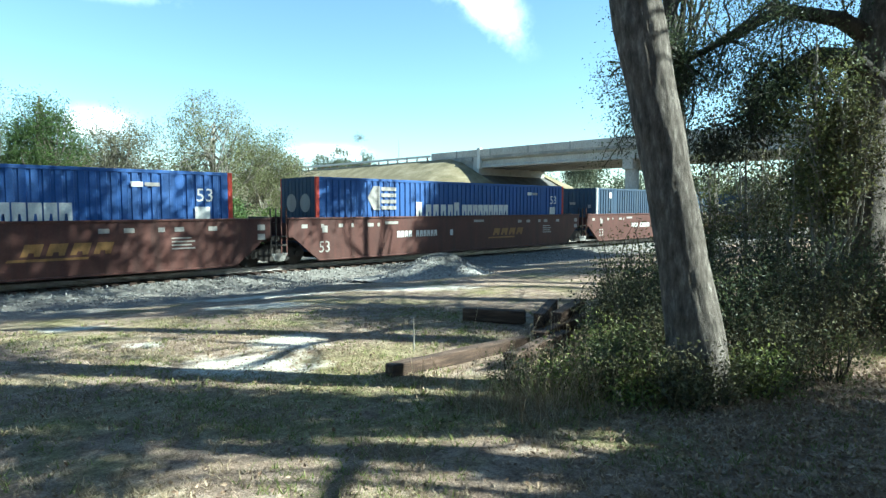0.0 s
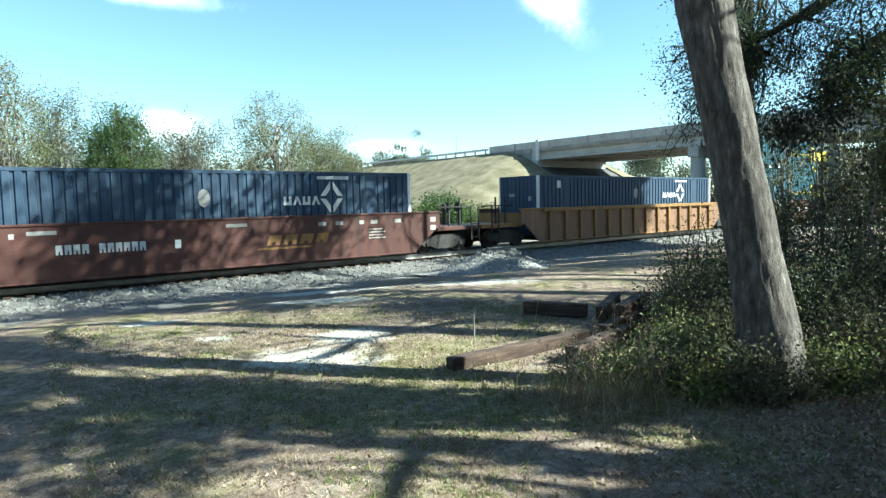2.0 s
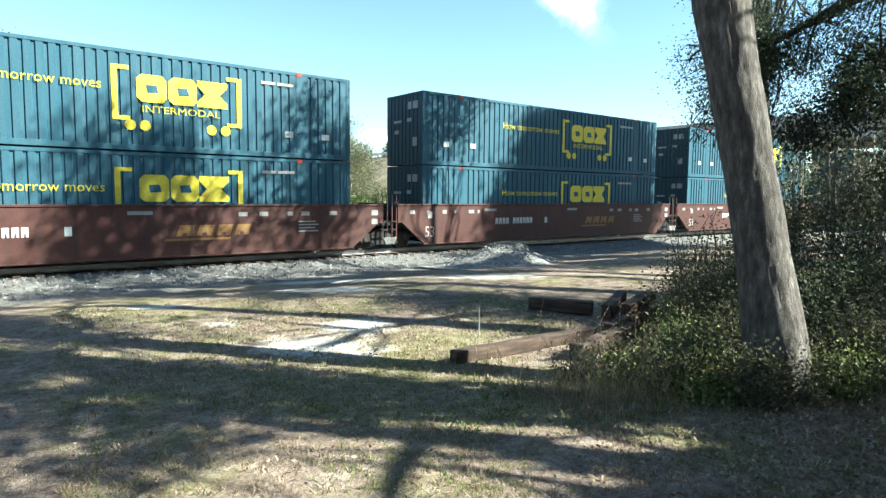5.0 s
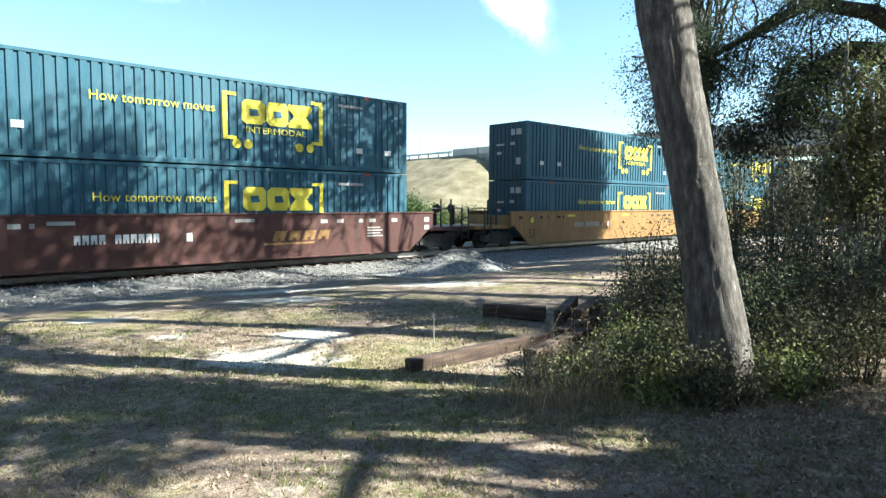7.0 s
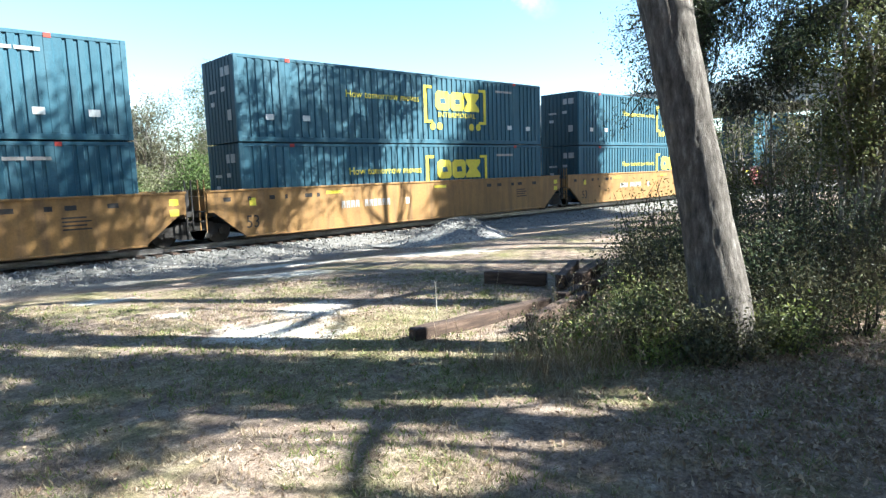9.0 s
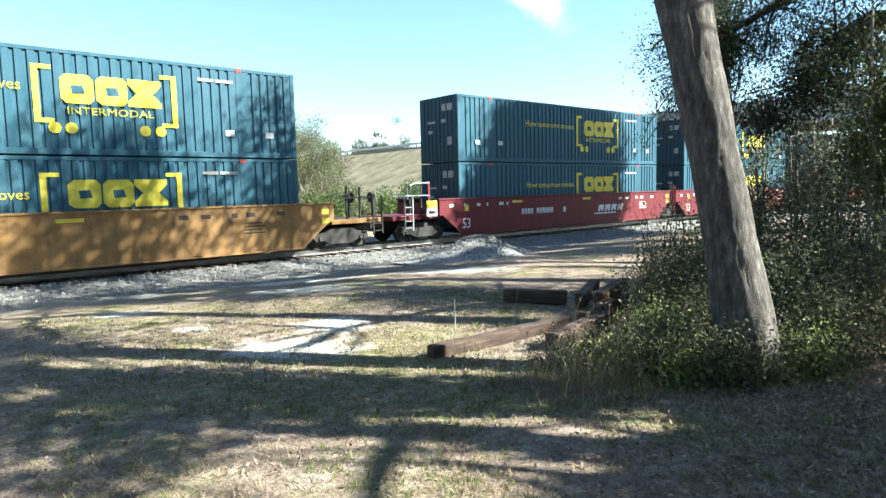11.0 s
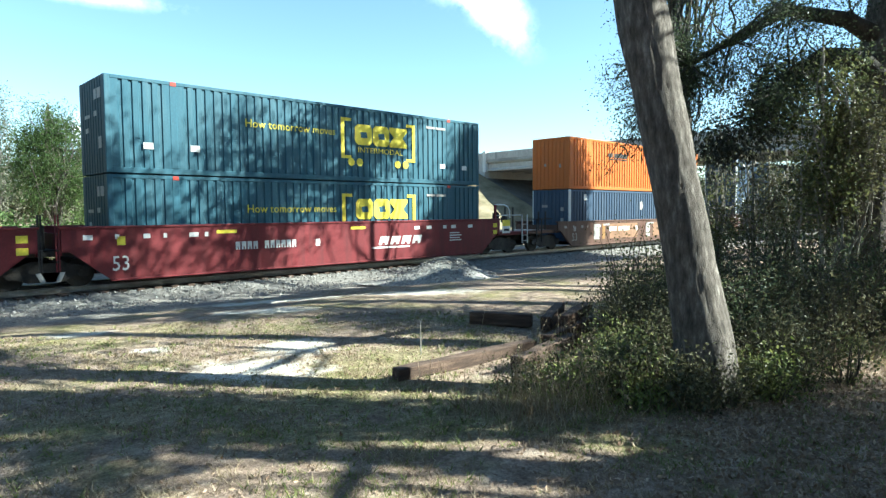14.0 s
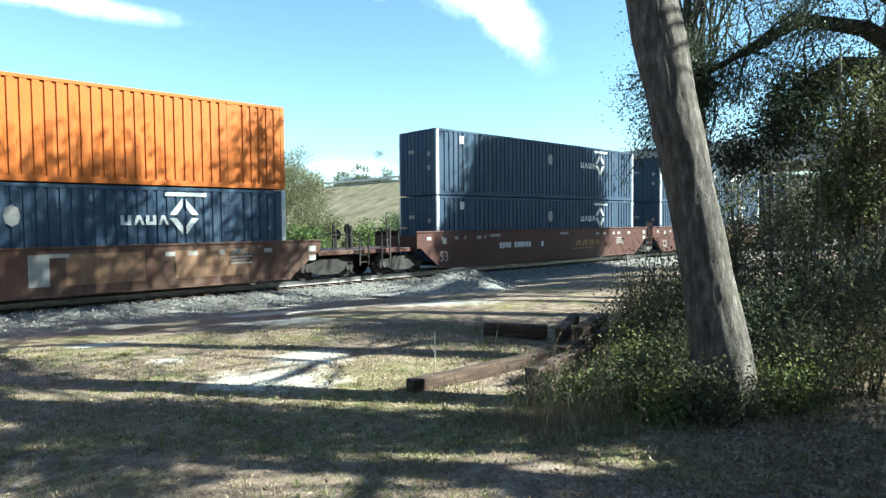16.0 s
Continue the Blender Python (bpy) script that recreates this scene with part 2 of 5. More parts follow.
class Soup:
    """Collects tubes and leaves as plain lists."""

    def __init__(self):
        self.v, self.f = [], []

    def tube(self, pts, radii, seg=7, rough=0.0):
        base = len(self.v)
        pts = [Vector(p) for p in pts]
        side = Vector((0.31, 0.95, 0.11))
        for i, p in enumerate(pts):
            d = (pts[min(i + 1, len(pts) - 1)] - pts[max(i - 1, 0)]).normalized()
            a = d.cross(side).normalized() if abs(d.dot(side)) < 0.95 else d.cross(Vector((1, 0, 0))).normalized()
            b = d.cross(a)
            for k in range(seg):
                w = 2 * math.pi * k / seg
                r = radii[i]
                if rough:
                    r *= 1 + rough * noise.noise(p * 1.3 + Vector((math.cos(w), math.sin(w), 0)) * 2.2)
                self.v.append(p + r * (a * math.cos(w) + b * math.sin(w)))
        for i in range(len(pts) - 1):
            for k in range(seg):
                q, r = base + i * seg + k, base + i * seg + (k + 1) % seg
                self.f.append((q, r, r + seg, q + seg))
        self.f.append(tuple(range(base, base + seg))[::-1])
        self.f.append(tuple(range(len(self.v) - seg, len(self.v))))

    def leaves(self, centre, n, spread, size, rng, droop=0.0, slim=0.5, ok=None):
        pos = np.asarray(centre, float) + rng.normal(size=(n, 3)) * np.asarray(spread)
        if ok:
            pos = pos[ok(pos)]
            n = len(pos)
        if not n:
            return
        ax = rng.normal(size=(n, 3))
        ax[:, 2] -= droop
        ax /= np.linalg.norm(ax, axis=1, keepdims=True)
        sd = np.cross(ax, rng.normal(size=(n, 3)))
        sd /= np.linalg.norm(sd, axis=1, keepdims=True) + 1e-9
        nm = np.cross(ax, sd)
        L = size * rng.uniform(0.6, 1.35, (n, 1))
        mid = pos + ax * L * 0.45 + nm * L * 0.12
        q = np.stack([pos, mid + sd * L * slim * 0.5, pos + ax * L, mid - sd * L * slim * 0.5], 1).reshape(-1, 3)
        b = len(self.v)
        self.v.extend(q.tolist())
        k = (b + 4 * np.arange(n))[:, None]
        self.f.extend(np.concatenate([k + [0, 1, 2], k + [0, 2, 3]], 1).reshape(-1, 3).tolist())

    def ob(self, name, mat, parent, smooth=False, label=""):
        return part(name, mesh_of(name, self.v, self.f, mat, smooth), mat, parent, label)


# ---------------------------------------------------------------- ground
TRACK_Y, RAIL_Z = 21.55, -0.03


def step(a, b, x):
    t = min(1, max(0, (x - a) / (b - a)))
    return t * t * (3 - 2 * t)


def ground_z(x, y):
    z = -0.42 * step(11.5, 18.0, y) + 0.05 * noise.noise(Vector((x * 0.25, y * 0.25, 0))) * step(60, 20, abs(x) + abs(y))
    near = step(30, 12, abs(x - 6) + abs(y - 6))
    return z + near * 0.025 * noise.noise(Vector((x * 1.3, y * 1.3, 4)))


# bare sand and greener turf: middle, half width and half depth, along the same axis as the clearing
SAND = [(3.9, 7.7, 0.95, 0.6), (5.0, 8.5, 0.6, 0.6), (2.9, 12.3, 0.6, 0.35), (3.3, 9.9, 0.4, 0.2), (11.0, 12.2, 1.6, 0.6), (6.6, 12.5, 1.3, 0.4), (8.0, 15.0, 2.5, 0.6)]
GREEN = [(5.6, 7.0, 1.0, 1.0), (4.3, 11.3, 1.2, 0.6), (3.0, 5.2, 2.2, 0.6), (4.4, 4.1, 1.3, 0.5), (2.2, 7.2, 0.8, 0.5), (3.2, 6.2, 2.4, 0.7), (6.0, 7.0, 0.8, 0.8), (4.3, 11.9, 0.9, 0.6), (5.2, 4.6, 1.6, 0.9), (9.0, 10.4, 1.6, 0.6), (1.6, 6.6, 0.9, 0.5)]


def blobs(rows, x, y):
    best = 0.0
    for cx, cy, rx, ry in rows:
        d = math.hypot((0.714 * (x - cx) - 0.7 * (y - cy)) / rx, (0.7 * (x - cx) + 0.714 * (y - cy)) / ry)
        best = max(best, 1 - 0.6 * d)
    return best


def axis(lo, hi, fine_lo, fine_hi, fine):
    a = list(np.arange(fine_lo, fine_hi + 1e-6, fine))
    s, x = fine, fine_hi
    while x < hi:
        s *= 1.35
        x += s
        a.append(min(x, hi))
    s, x = fine, fine_lo
    while x > lo:
        s *= 1.35
        x -= s
        a.insert(0, max(x, lo))
    return a


def make_ground():
    xs, ys = axis(-3000, 3000, -1.5, 20, 0.14), axis(-3000, 3000, -1, 20, 0.14)
    verts = [(x, y, ground_z(x, y)) for y in ys for x in xs]
    w = len(xs)
    faces = [(j * w + i, j * w + i + 1, (j + 1) * w + i + 1, (j + 1) * w + i) for j in range(len(ys) - 1) for i in range(w - 1)]
    me = mesh_of("ground", verts, faces, GROUND, True)
    for name, fn in (("sand", lambda x, y: blobs(SAND, x, y)),
                     ("green", lambda x, y: 0.62 * blobs(GREEN, x, y)),
                     ("gravel", lambda x, y: step(14.2, 18.2, y + 1.2 * noise.noise(Vector((x * 0.4, y * 0.4, 7)))) * step(29, 26, y)),
                     ("litter", lambda x, y: step(0.4, -1.6, y - 0.55 * (x - 1.5)) * step(60, 30, x))):
        at = me.attributes.new(name, "FLOAT", "POINT")
        at.data.foreach_set("value", [float(fn(v[0], v[1])) for v in verts])
    return tagged(new("ground", me), "sandy ground with thin grass, bare sand and leaf litter", "ground", kind="structure")


make_ground()


def make_track():
    """Ballast bed with two rails on wooden sleepers."""
    bed = new("ballast", None)
    tagged(bed, "raised bed of grey crushed stone ballast", "ballast", kind="structure")
    xs = np.arange(-60, 160, 0.35)
    prof = [(-3.6, -0.52), (-2.7, -0.42), (-1.7, -0.24), (0, -0.2), (1.7, -0.24), (2.7, -0.42), (3.6, -0.52)]
    v, f = [], []
    for x in xs:
        for dy, z in prof:
            v.append((x, TRACK_Y + dy + 0.12 * noise.noise(Vector((x * 0.8, dy, 2))), RAIL_Z + z + 0.05 * noise.noise(Vector((x * 2.1, dy * 3, 0)))))
    k = len(prof)
    for i in range(len(xs) - 1):
        for j in range(k - 1):
            f.append((i * k + j, i * k + j + 1, (i + 1) * k + j + 1, (i + 1) * k + j))
    part("stone_bed", mesh_of("stone_bed", v, f, GRAVEL, True), GRAVEL, bed)
    for side in (-0.753, 0.753):
        o = [(-0.07, -0.17), (0.07, -0.17), (0.07, -0.155), (0.012, -0.14), (0.012, -0.045), (0.036, -0.035), (0.036, 0), (-0.036, 0), (-0.036, -0.035), (-0.012, -0.045), (-0.012, -0.14), (-0.07, -0.155)]
        vv = [(x, TRACK_Y + side + a, RAIL_Z + b) for x in (-60, 160) for a, b in o]
        n = len(o)
        ff = [(i, (i + 1) % n, n + (i + 1) % n, n + i) for i in range(n)]
        r = part("rail", (vv, ff), STEEL, None)
        tagged(r, "worn steel rail spiked to wooden sleepers", "rail", kind="structure")
    rng = np.random.default_rng(5)
    stones = Soup()
    for i in range(5200):
        x, dy = rng.uniform(-2, 34), rng.uniform(-4.4, -1.4)
        z = RAIL_Z - 0.2 - 0.2 * step(-1.75, -3.2, dy)
        z = max(z, ground_z(x, TRACK_Y + dy))
        s = rng.uniform(0.025, 0.06)
        b = len(stones.v)
        p = np.array([x, TRACK_Y + dy, z])
        q = rng.normal(size=(5, 3))
        q /= np.linalg.norm(q, axis=1, keepdims=True)
        stones.v += [p + s * q[0], p + s * q[1], p + s * q[2], p + s * q[3]]
        stones.f += [(b, b + 1, b + 2), (b, b + 1, b + 3), (b + 1, b + 2, b + 3), (b, b + 2, b + 3)]
    tagged(stones.ob("loose_ballast", STONE, None), "loose pieces of pale crushed stone beside the rails", "ballast", kind="stuff")
    me = None
    for i in range(52):
        bm = boxes((-0.11, -1.3, -0.19, 0.11, 1.3, 0.0), bevel=0.012)
        if me is None:
            o = part("sleeper", bm, TIE_WOOD, bed)
            me = o.data
        else:
            bm.free()
            o = part("sleeper", me, TIE_WOOD, bed)
        o.location = (-8 + i * 0.52, TRACK_Y, RAIL_Z - 0.165)


make_track()
# ---------------------------------------------------------------- bridge and bank
BR_X0, BR_X1, ABUT_Y, TOP_Z = 60.6, 74.6, 55.0, 9.0


def make_bridge():
    br = thing("road_bridge", "grey concrete road overpass above the railway", "bridge", kind="structure")
    deck0, deck1 = -60.0, ABUT_Y
    part("deck", boxes((BR_X0 - 0.15, deck0, 8.45, BR_X1 + 0.15, deck1, 8.75)), CONCRETE_OLD, br)
    for x in np.linspace(BR_X0 + 0.45, BR_X1 - 0.45, 6):
        part("girder", plate([(x - 0.3, 7.3), (x + 0.3, 7.3), (x + 0.3, 7.5), (x + 0.1, 7.65), (x + 0.1, 8.2), (x + 0.4, 8.35), (x + 0.4, 8.447), (x - 0.4, 8.447), (x - 0.4, 8.35), (x - 0.1, 8.2), (x - 0.1, 7.65), (x - 0.3, 7.5)], deck0, deck1), CONCRETE, br)
    for x in (BR_X0, BR_X1):
        part("parapet", boxes((x - 0.15, deck0, 8.753, x + 0.15, deck1 + 9, 9.65), bevel=0.04), CONCRETE, br)
        for y in np.arange(deck0 + 5, deck1 + 8, 6.0):
            part("joint_post", boxes((x - 0.18, y - 0.12, 8.76, x + 0.18, y + 0.12, 9.66)), CONCRETE_OLD, br)
    for py in (34.0, 8.5, -14.0):
        part("pier_cap", boxes((BR_X0 + 0.2, py - 0.6, 6.2, BR_X1 - 0.2, py + 0.6, 7.296), bevel=0.05), CONCRETE, br)
        for x in (BR_X0 + 1.3, (BR_X0 + BR_X1) / 2, BR_X1 - 1.3):
            bm = bmesh.new()
            bmesh.ops.create_cone(bm, cap_ends=True, segments=20, radius1=0.75, radius2=0.75, depth=7.3, matrix=Matrix.Translation((x, py, 2.55)))
            part("column", bm, CONCRETE, br)
    part("abutment", boxes((BR_X0 - 0.1, ABUT_Y + 0.003, 5.6, BR_X1 + 0.1, ABUT_Y + 1.0, 8.75)), CONCRETE, br)
    for x in (BR_X0, BR_X1):
        part("wing_wall", plate([(x - 0.12, 6.0), (x + 0.12, 6.0), (x + 0.12, 8.75), (x - 0.12, 8.75)], ABUT_Y + 1.003, ABUT_Y + 9), CONCRETE_OLD, br)
        part("end_post", boxes((x - 0.22, ABUT_Y - 0.25, 7.2, x + 0.22, ABUT_Y + 0.25, 9.85)), WHITE if x == BR_X0 else CONCRETE, br, "pale concrete end post")
    # paved slope below the abutment, its colour darkened for the shade under the deck
    v = [(BR_X0 - 0.5, ABUT_Y, 6.4), (BR_X1 + 0.5, ABUT_Y, 6.4), (BR_X1 + 0.5, 42, -0.2), (BR_X0 - 0.5, 42, -0.2)]
    v += [(x, y + 0.5, z - 0.5) for x, y, z in v]
    part("slope_paving", (v, [(0, 3, 2, 1), (4, 5, 6, 7), (0, 1, 5, 4), (1, 2, 6, 5), (2, 3, 7, 6), (3, 0, 4, 7)]), PAVING, br, "sloping concrete paving darkened for the shade under the deck")
    return br


make_bridge()


def bank_mesh(sgn):
    """Earth bank of the road: flat top, side slopes and a rounded end."""
    v, f = [], []
    ys = np.concatenate([np.linspace(41.0, 58.0, 26), np.linspace(60, 330, 60)])
    ts = np.linspace(0, 1, 22)
    for y in ys:
        for t in ts:
            out = 20.0 * t
            x = (BR_X0 - 0.2 - out) if sgn < 0 else (BR_X1 + 0.2 + out)
            side = 8.7 * (1 - t)
            head = min(8.7, 6.6 + (y - ABUT_Y) * 0.508)
            z = min(side, 8.7 - math.hypot(8.7 - side, 8.7 - head))
            z += 0.16 * noise.noise(Vector((x * 0.3, y * 0.3, 1))) * (1 if 0 < t < 1 else 0)
            v.append((x, y, max(z, -0.7)))
    k = len(ts)
    for j in range(len(ys) - 1):
        for i in range(k - 1):
            f.append((j * k + i, j * k + i + 1, (j + 1) * k + i + 1, (j + 1) * k + i))
    return v, f


def make_bank():
    for sgn in (-1, 1):
        v, f = bank_mesh(sgn)
        o = part("embankment", mesh_of("embankment", v, f, EMB_GRASS, True), EMB_GRASS, None)
        tagged(o, "grassy earth embankment with dry yellowish turf", "embankment", kind="structure")
    part_top = boxes((BR_X0 - 0.3, ABUT_Y + 1.01, 8.2, BR_X1 + 0.3, 330, 8.72))
    o = part("road", part_top, CONCRETE_OLD, None)
    tagged(o, "grey asphalt road on top of the embankment", "road", kind="structure")
    rail = thing("guard_rail", "galvanised steel guard rail along the embankment crest", "guard rail")
    part("beam", boxes((BR_X0 - 0.04, ABUT_Y + 9.2, 9.15, BR_X0 + 0.04, 200, 9.45)), GALV, rail)
    me = None
    for y in np.arange(ABUT_Y + 10, 200, 2.2):
        if me is None:
            o = part("post", boxes((0.045, -0.08, 0, 0.2, 0.08, 0.75)), TIE_WOOD, rail)
            me = o.data
        else:
            o = part("post", me, TIE_WOOD, rail)
        o.location = (BR_X0, y, 8.72)
    pole = thing("light_pole", "thin grey metal pole beside the road", "pole")
    bm = bmesh.new()
    bmesh.ops.create_cone(bm, cap_ends=True, segments=10, radius1=0.09, radius2=0.04, depth=3.6, matrix=Matrix.Translation((BR_X0 + 0.8, 72, 10.52)))
    part("mast", bm, GALV, pole)


make_bank()


def make_ties():
    """Old sleepers thrown down in the grass."""
    def tie(x, y, z, length, yaw, roll=0, pitch=0):
        bm = bmesh.new()
        box(bm, -length / 2, -0.09, -0.115, length / 2, 0.09, 0.115, bevel=0.014)
        bmesh.ops.subdivide_edges(bm, edges=[e for e in bm.edges if e.calc_length() > 0.5], cuts=7)
        for v in bm.verts:
            v.co += 0.012 * Vector((noise.noise(v.co * 5), noise.noise(v.co * 5 + Vector((3, 1, 7))), noise.noise(v.co * 5 + Vector((9, 4, 1)))))
        bmesh.ops.recalc_face_normals(bm, faces=bm.faces)
        me = bpy.data.meshes.new("railway_sleeper")
        bm.to_mesh(me)
        bm.free()
        me.materials.append(TIE_WOOD)
        o = new("railway_sleeper", me)
        o.matrix_basis = pose(x, y, z, roll, pitch, yaw)
        return tagged(o, "weathered dark brown wooden railway sleeper lying in grass", "railway sleeper", "discarded sleepers")
    tie(6.2, 5.9, 0.035, 2.6, -3)
    tie(8.62, 7.45, 0.13, 1.15, -62)
    tie(9.55, 6.95, 0.15, 1.9, 28)
    tie(8.45, 5.85, 0.12, 1.9, 14)
    tie(9.1, 6.15, 0.30, 1.7, 20, 3)
    tie(7.2, 5.35, 0.08, 1.9, 12)


make_ties()


def make_gravel_pile():
    v, f, n = [], [], 56
    for j in range(n + 1):
        for i in range(n + 1):
            x, y = -2.4 + 4.8 * i / n, -2.2 + 4.4 * j / n
            r = math.hypot(x / 1.12, y)
            z = 0.82 * math.exp(-(r / 1.35) ** 2.1) * (1 + 0.2 * noise.noise(Vector((x, y, 3)))) + 0.05 * noise.noise(Vector((x * 5, y * 5, 0))) - 0.05
            v.append((x, y, z))
    for j in range(n):
        for i in range(n):
            a = j * (n + 1) + i
            f.append((a, a + 1, a + n + 2, a + n + 1))
    o = part("gravel_heap", mesh_of("gravel_heap", v, f, HEAP, True), HEAP, None)
    o.location = (14.9, 15.3, ground_z(14.9, 15.3) - 0.02)
    tagged(o, "low heap of grey crushed gravel on the ground", "gravel pile")
    rng = np.random.default_rng(8)
    s = Soup()
    for i in range(2600):
        a, r = rng.uniform(0, 6.283), abs(rng.normal()) * 1.0
        if r > 2.6:
            continue
        x, y = r * 1.15 * math.cos(a), r * math.sin(a)
        z = 0.82 * math.exp(-(r / 1.35) ** 2.1)
        k = rng.uniform(0.02, 0.05)
        q = rng.normal(size=(4, 3))
        q /= np.linalg.norm(q, axis=1, keepdims=True)
        b = len(s.v)
        p = np.array([x, y, z])
        s.v += [p + k * c for c in q]
        s.f += [(b, b + 1, b + 2), (b, b + 1, b + 3), (b + 1, b + 2, b + 3), (b, b + 2, b + 3)]
    tagged(part("loose_gravel", mesh_of("loose_gravel", s.v, s.f, HEAP), HEAP, o), kind="stuff")


make_gravel_pile()

# ---------------------------------------------------------------- plants
# openings in the shade on the clearing: middle, half width and half depth, seen along the axis (0.7, 0.71)
SUNNY = [(3.99, 7.81, 1.05, 0.95), (5.35, 7.25, 1.25, 1.35), (4.6, 9.5, 1.95, 0.45), (2.75, 12.2, 2.2, 0.8), (4.3, 11.5, 1.5, 0.8), (2.29, 9.43, 0.33, 0.22), (1.9, 8.6, 0.85, 0.22), (6.95, 10.2, 1.3, 0.35),
         (9.5, 10.3, 1.5, 0.55), (12.2, 8.6, 1.1, 0.6), (10.6, 12.0, 1.2, 0.5), (7.2, 12.9, 1.4, 0.35), (5.5, 6.0, 0.7, 0.75),
         (3.9, 3.62, 1.3, 0.5), (2.85, 4.05, 1.1, 0.7), (1.6, 3.7, 1.15, 0.75), (0.9, 2.9, 0.9, 0.55), (2.7, 3.15, 0.45, 0.22), (3.7, 2.8, 0.35, 0.16), (5.0, 3.0, 0.3, 0.16), (1.22, 6.84, 0.45, 0.12), (0.9, 7.9, 0.4, 0.2), (3.3, 6.0, 0.3, 0.16),
         (15.3, 14.1, 0.8, 0.6), (16.4, 16.4, 1.2, 1.0), (8.3, 7.0, 0.8, 0.6),
         (8.8, 7.2, 0.7, 0.45), (6.3, 6.0, 0.9, 0.2), (11.0, 5.8, 1.3, 1.0), (9.8, 6.4, 1.2, 0.9), (9.6, 4.9, 1.3, 0.8), (12.6, 4.6, 0.9, 0.8), (9.2, 8.6, 0.9, 0.35), (7.9, 4.3, 0.5, 0.4), (9.8, 3.2, 0.5, 0.5), (6.0, 3.75, 0.55, 0.3), (6.9, 4.2, 0.3, 0.25), (8.0, 3.3, 0.3, 0.2)]


def leaves_gap(p):
    """False where a gap in the crowns lets the sun through to the clearing."""
    k = p[:, 2] / TO_SUN.z
    x, y = p[:, 0] - k * TO_SUN.x, p[:, 1] - k * TO_SUN.y
    wob = 0.2 * np.sin(3.1 * x + 1.7 * y) + 0.2 * np.sin(5.3 * y - 2.9 * x + 1.0) + 0.12 * np.sin(9.1 * x + 7.3 * y)
    lit = np.zeros(len(p), bool)
    for a, b, c, d in SUNNY:
        lit |= np.hypot((0.714 * (x - a) - 0.7 * (y - b)) / c, (0.7 * (x - a) + 0.714 * (y - b)) / d) < 1.0 + wob
    # the leaning trunk stands in the sun
    along = np.clip(((x - 7.0) * -4.7 + (y - 3.0) * 5.9) / 56.9, 0, 1)
    lit |= (np.hypot(x - 7.0 + 4.7 * along, y - 3.0 - 5.9 * along) < 0.5 + 0.2 * wob) & (along < 1)
    far = (y > 13.2) & (x < 24)
    lit |= far & (np.sin(1.5 * x + 0.9 * np.sin(2.3 * y)) + np.sin(1.9 * y + 0.7 * x + np.sin(0.9 * x)) + 0.5 * np.sin(4.1 * x - 2.7 * y) > 0.8)
    near = (y < 7.5) & (x > -1)
    lit |= near & (np.sin(3.1 * x + 1.3 * np.sin(2.7 * y)) + np.sin(4.3 * y + 1.9 * x) + 0.6 * np.sin(8.3 * x - 6.1 * y) > 1.75)
    return ~lit


def limb(s, a, b, ra, rb, rng, sag=0.12, n=6, seg=6):
    a, b = Vector(a), Vector(b)
    d = (b - a).length
    w = Vector(rng.normal(size=3)) * d * sag
    pts = []
    for i in range(n + 1):
        t = i / n
        pts.append(a.lerp(b, t) + w * (4 * t * (1 - t)) * 0.5 + Vector(rng.normal(size=3)) * d * 0.018 * (0 < i < n))
    s.tube(pts, [ra + (rb - ra) * (i / n) for i in range(n + 1)], seg)
    return pts


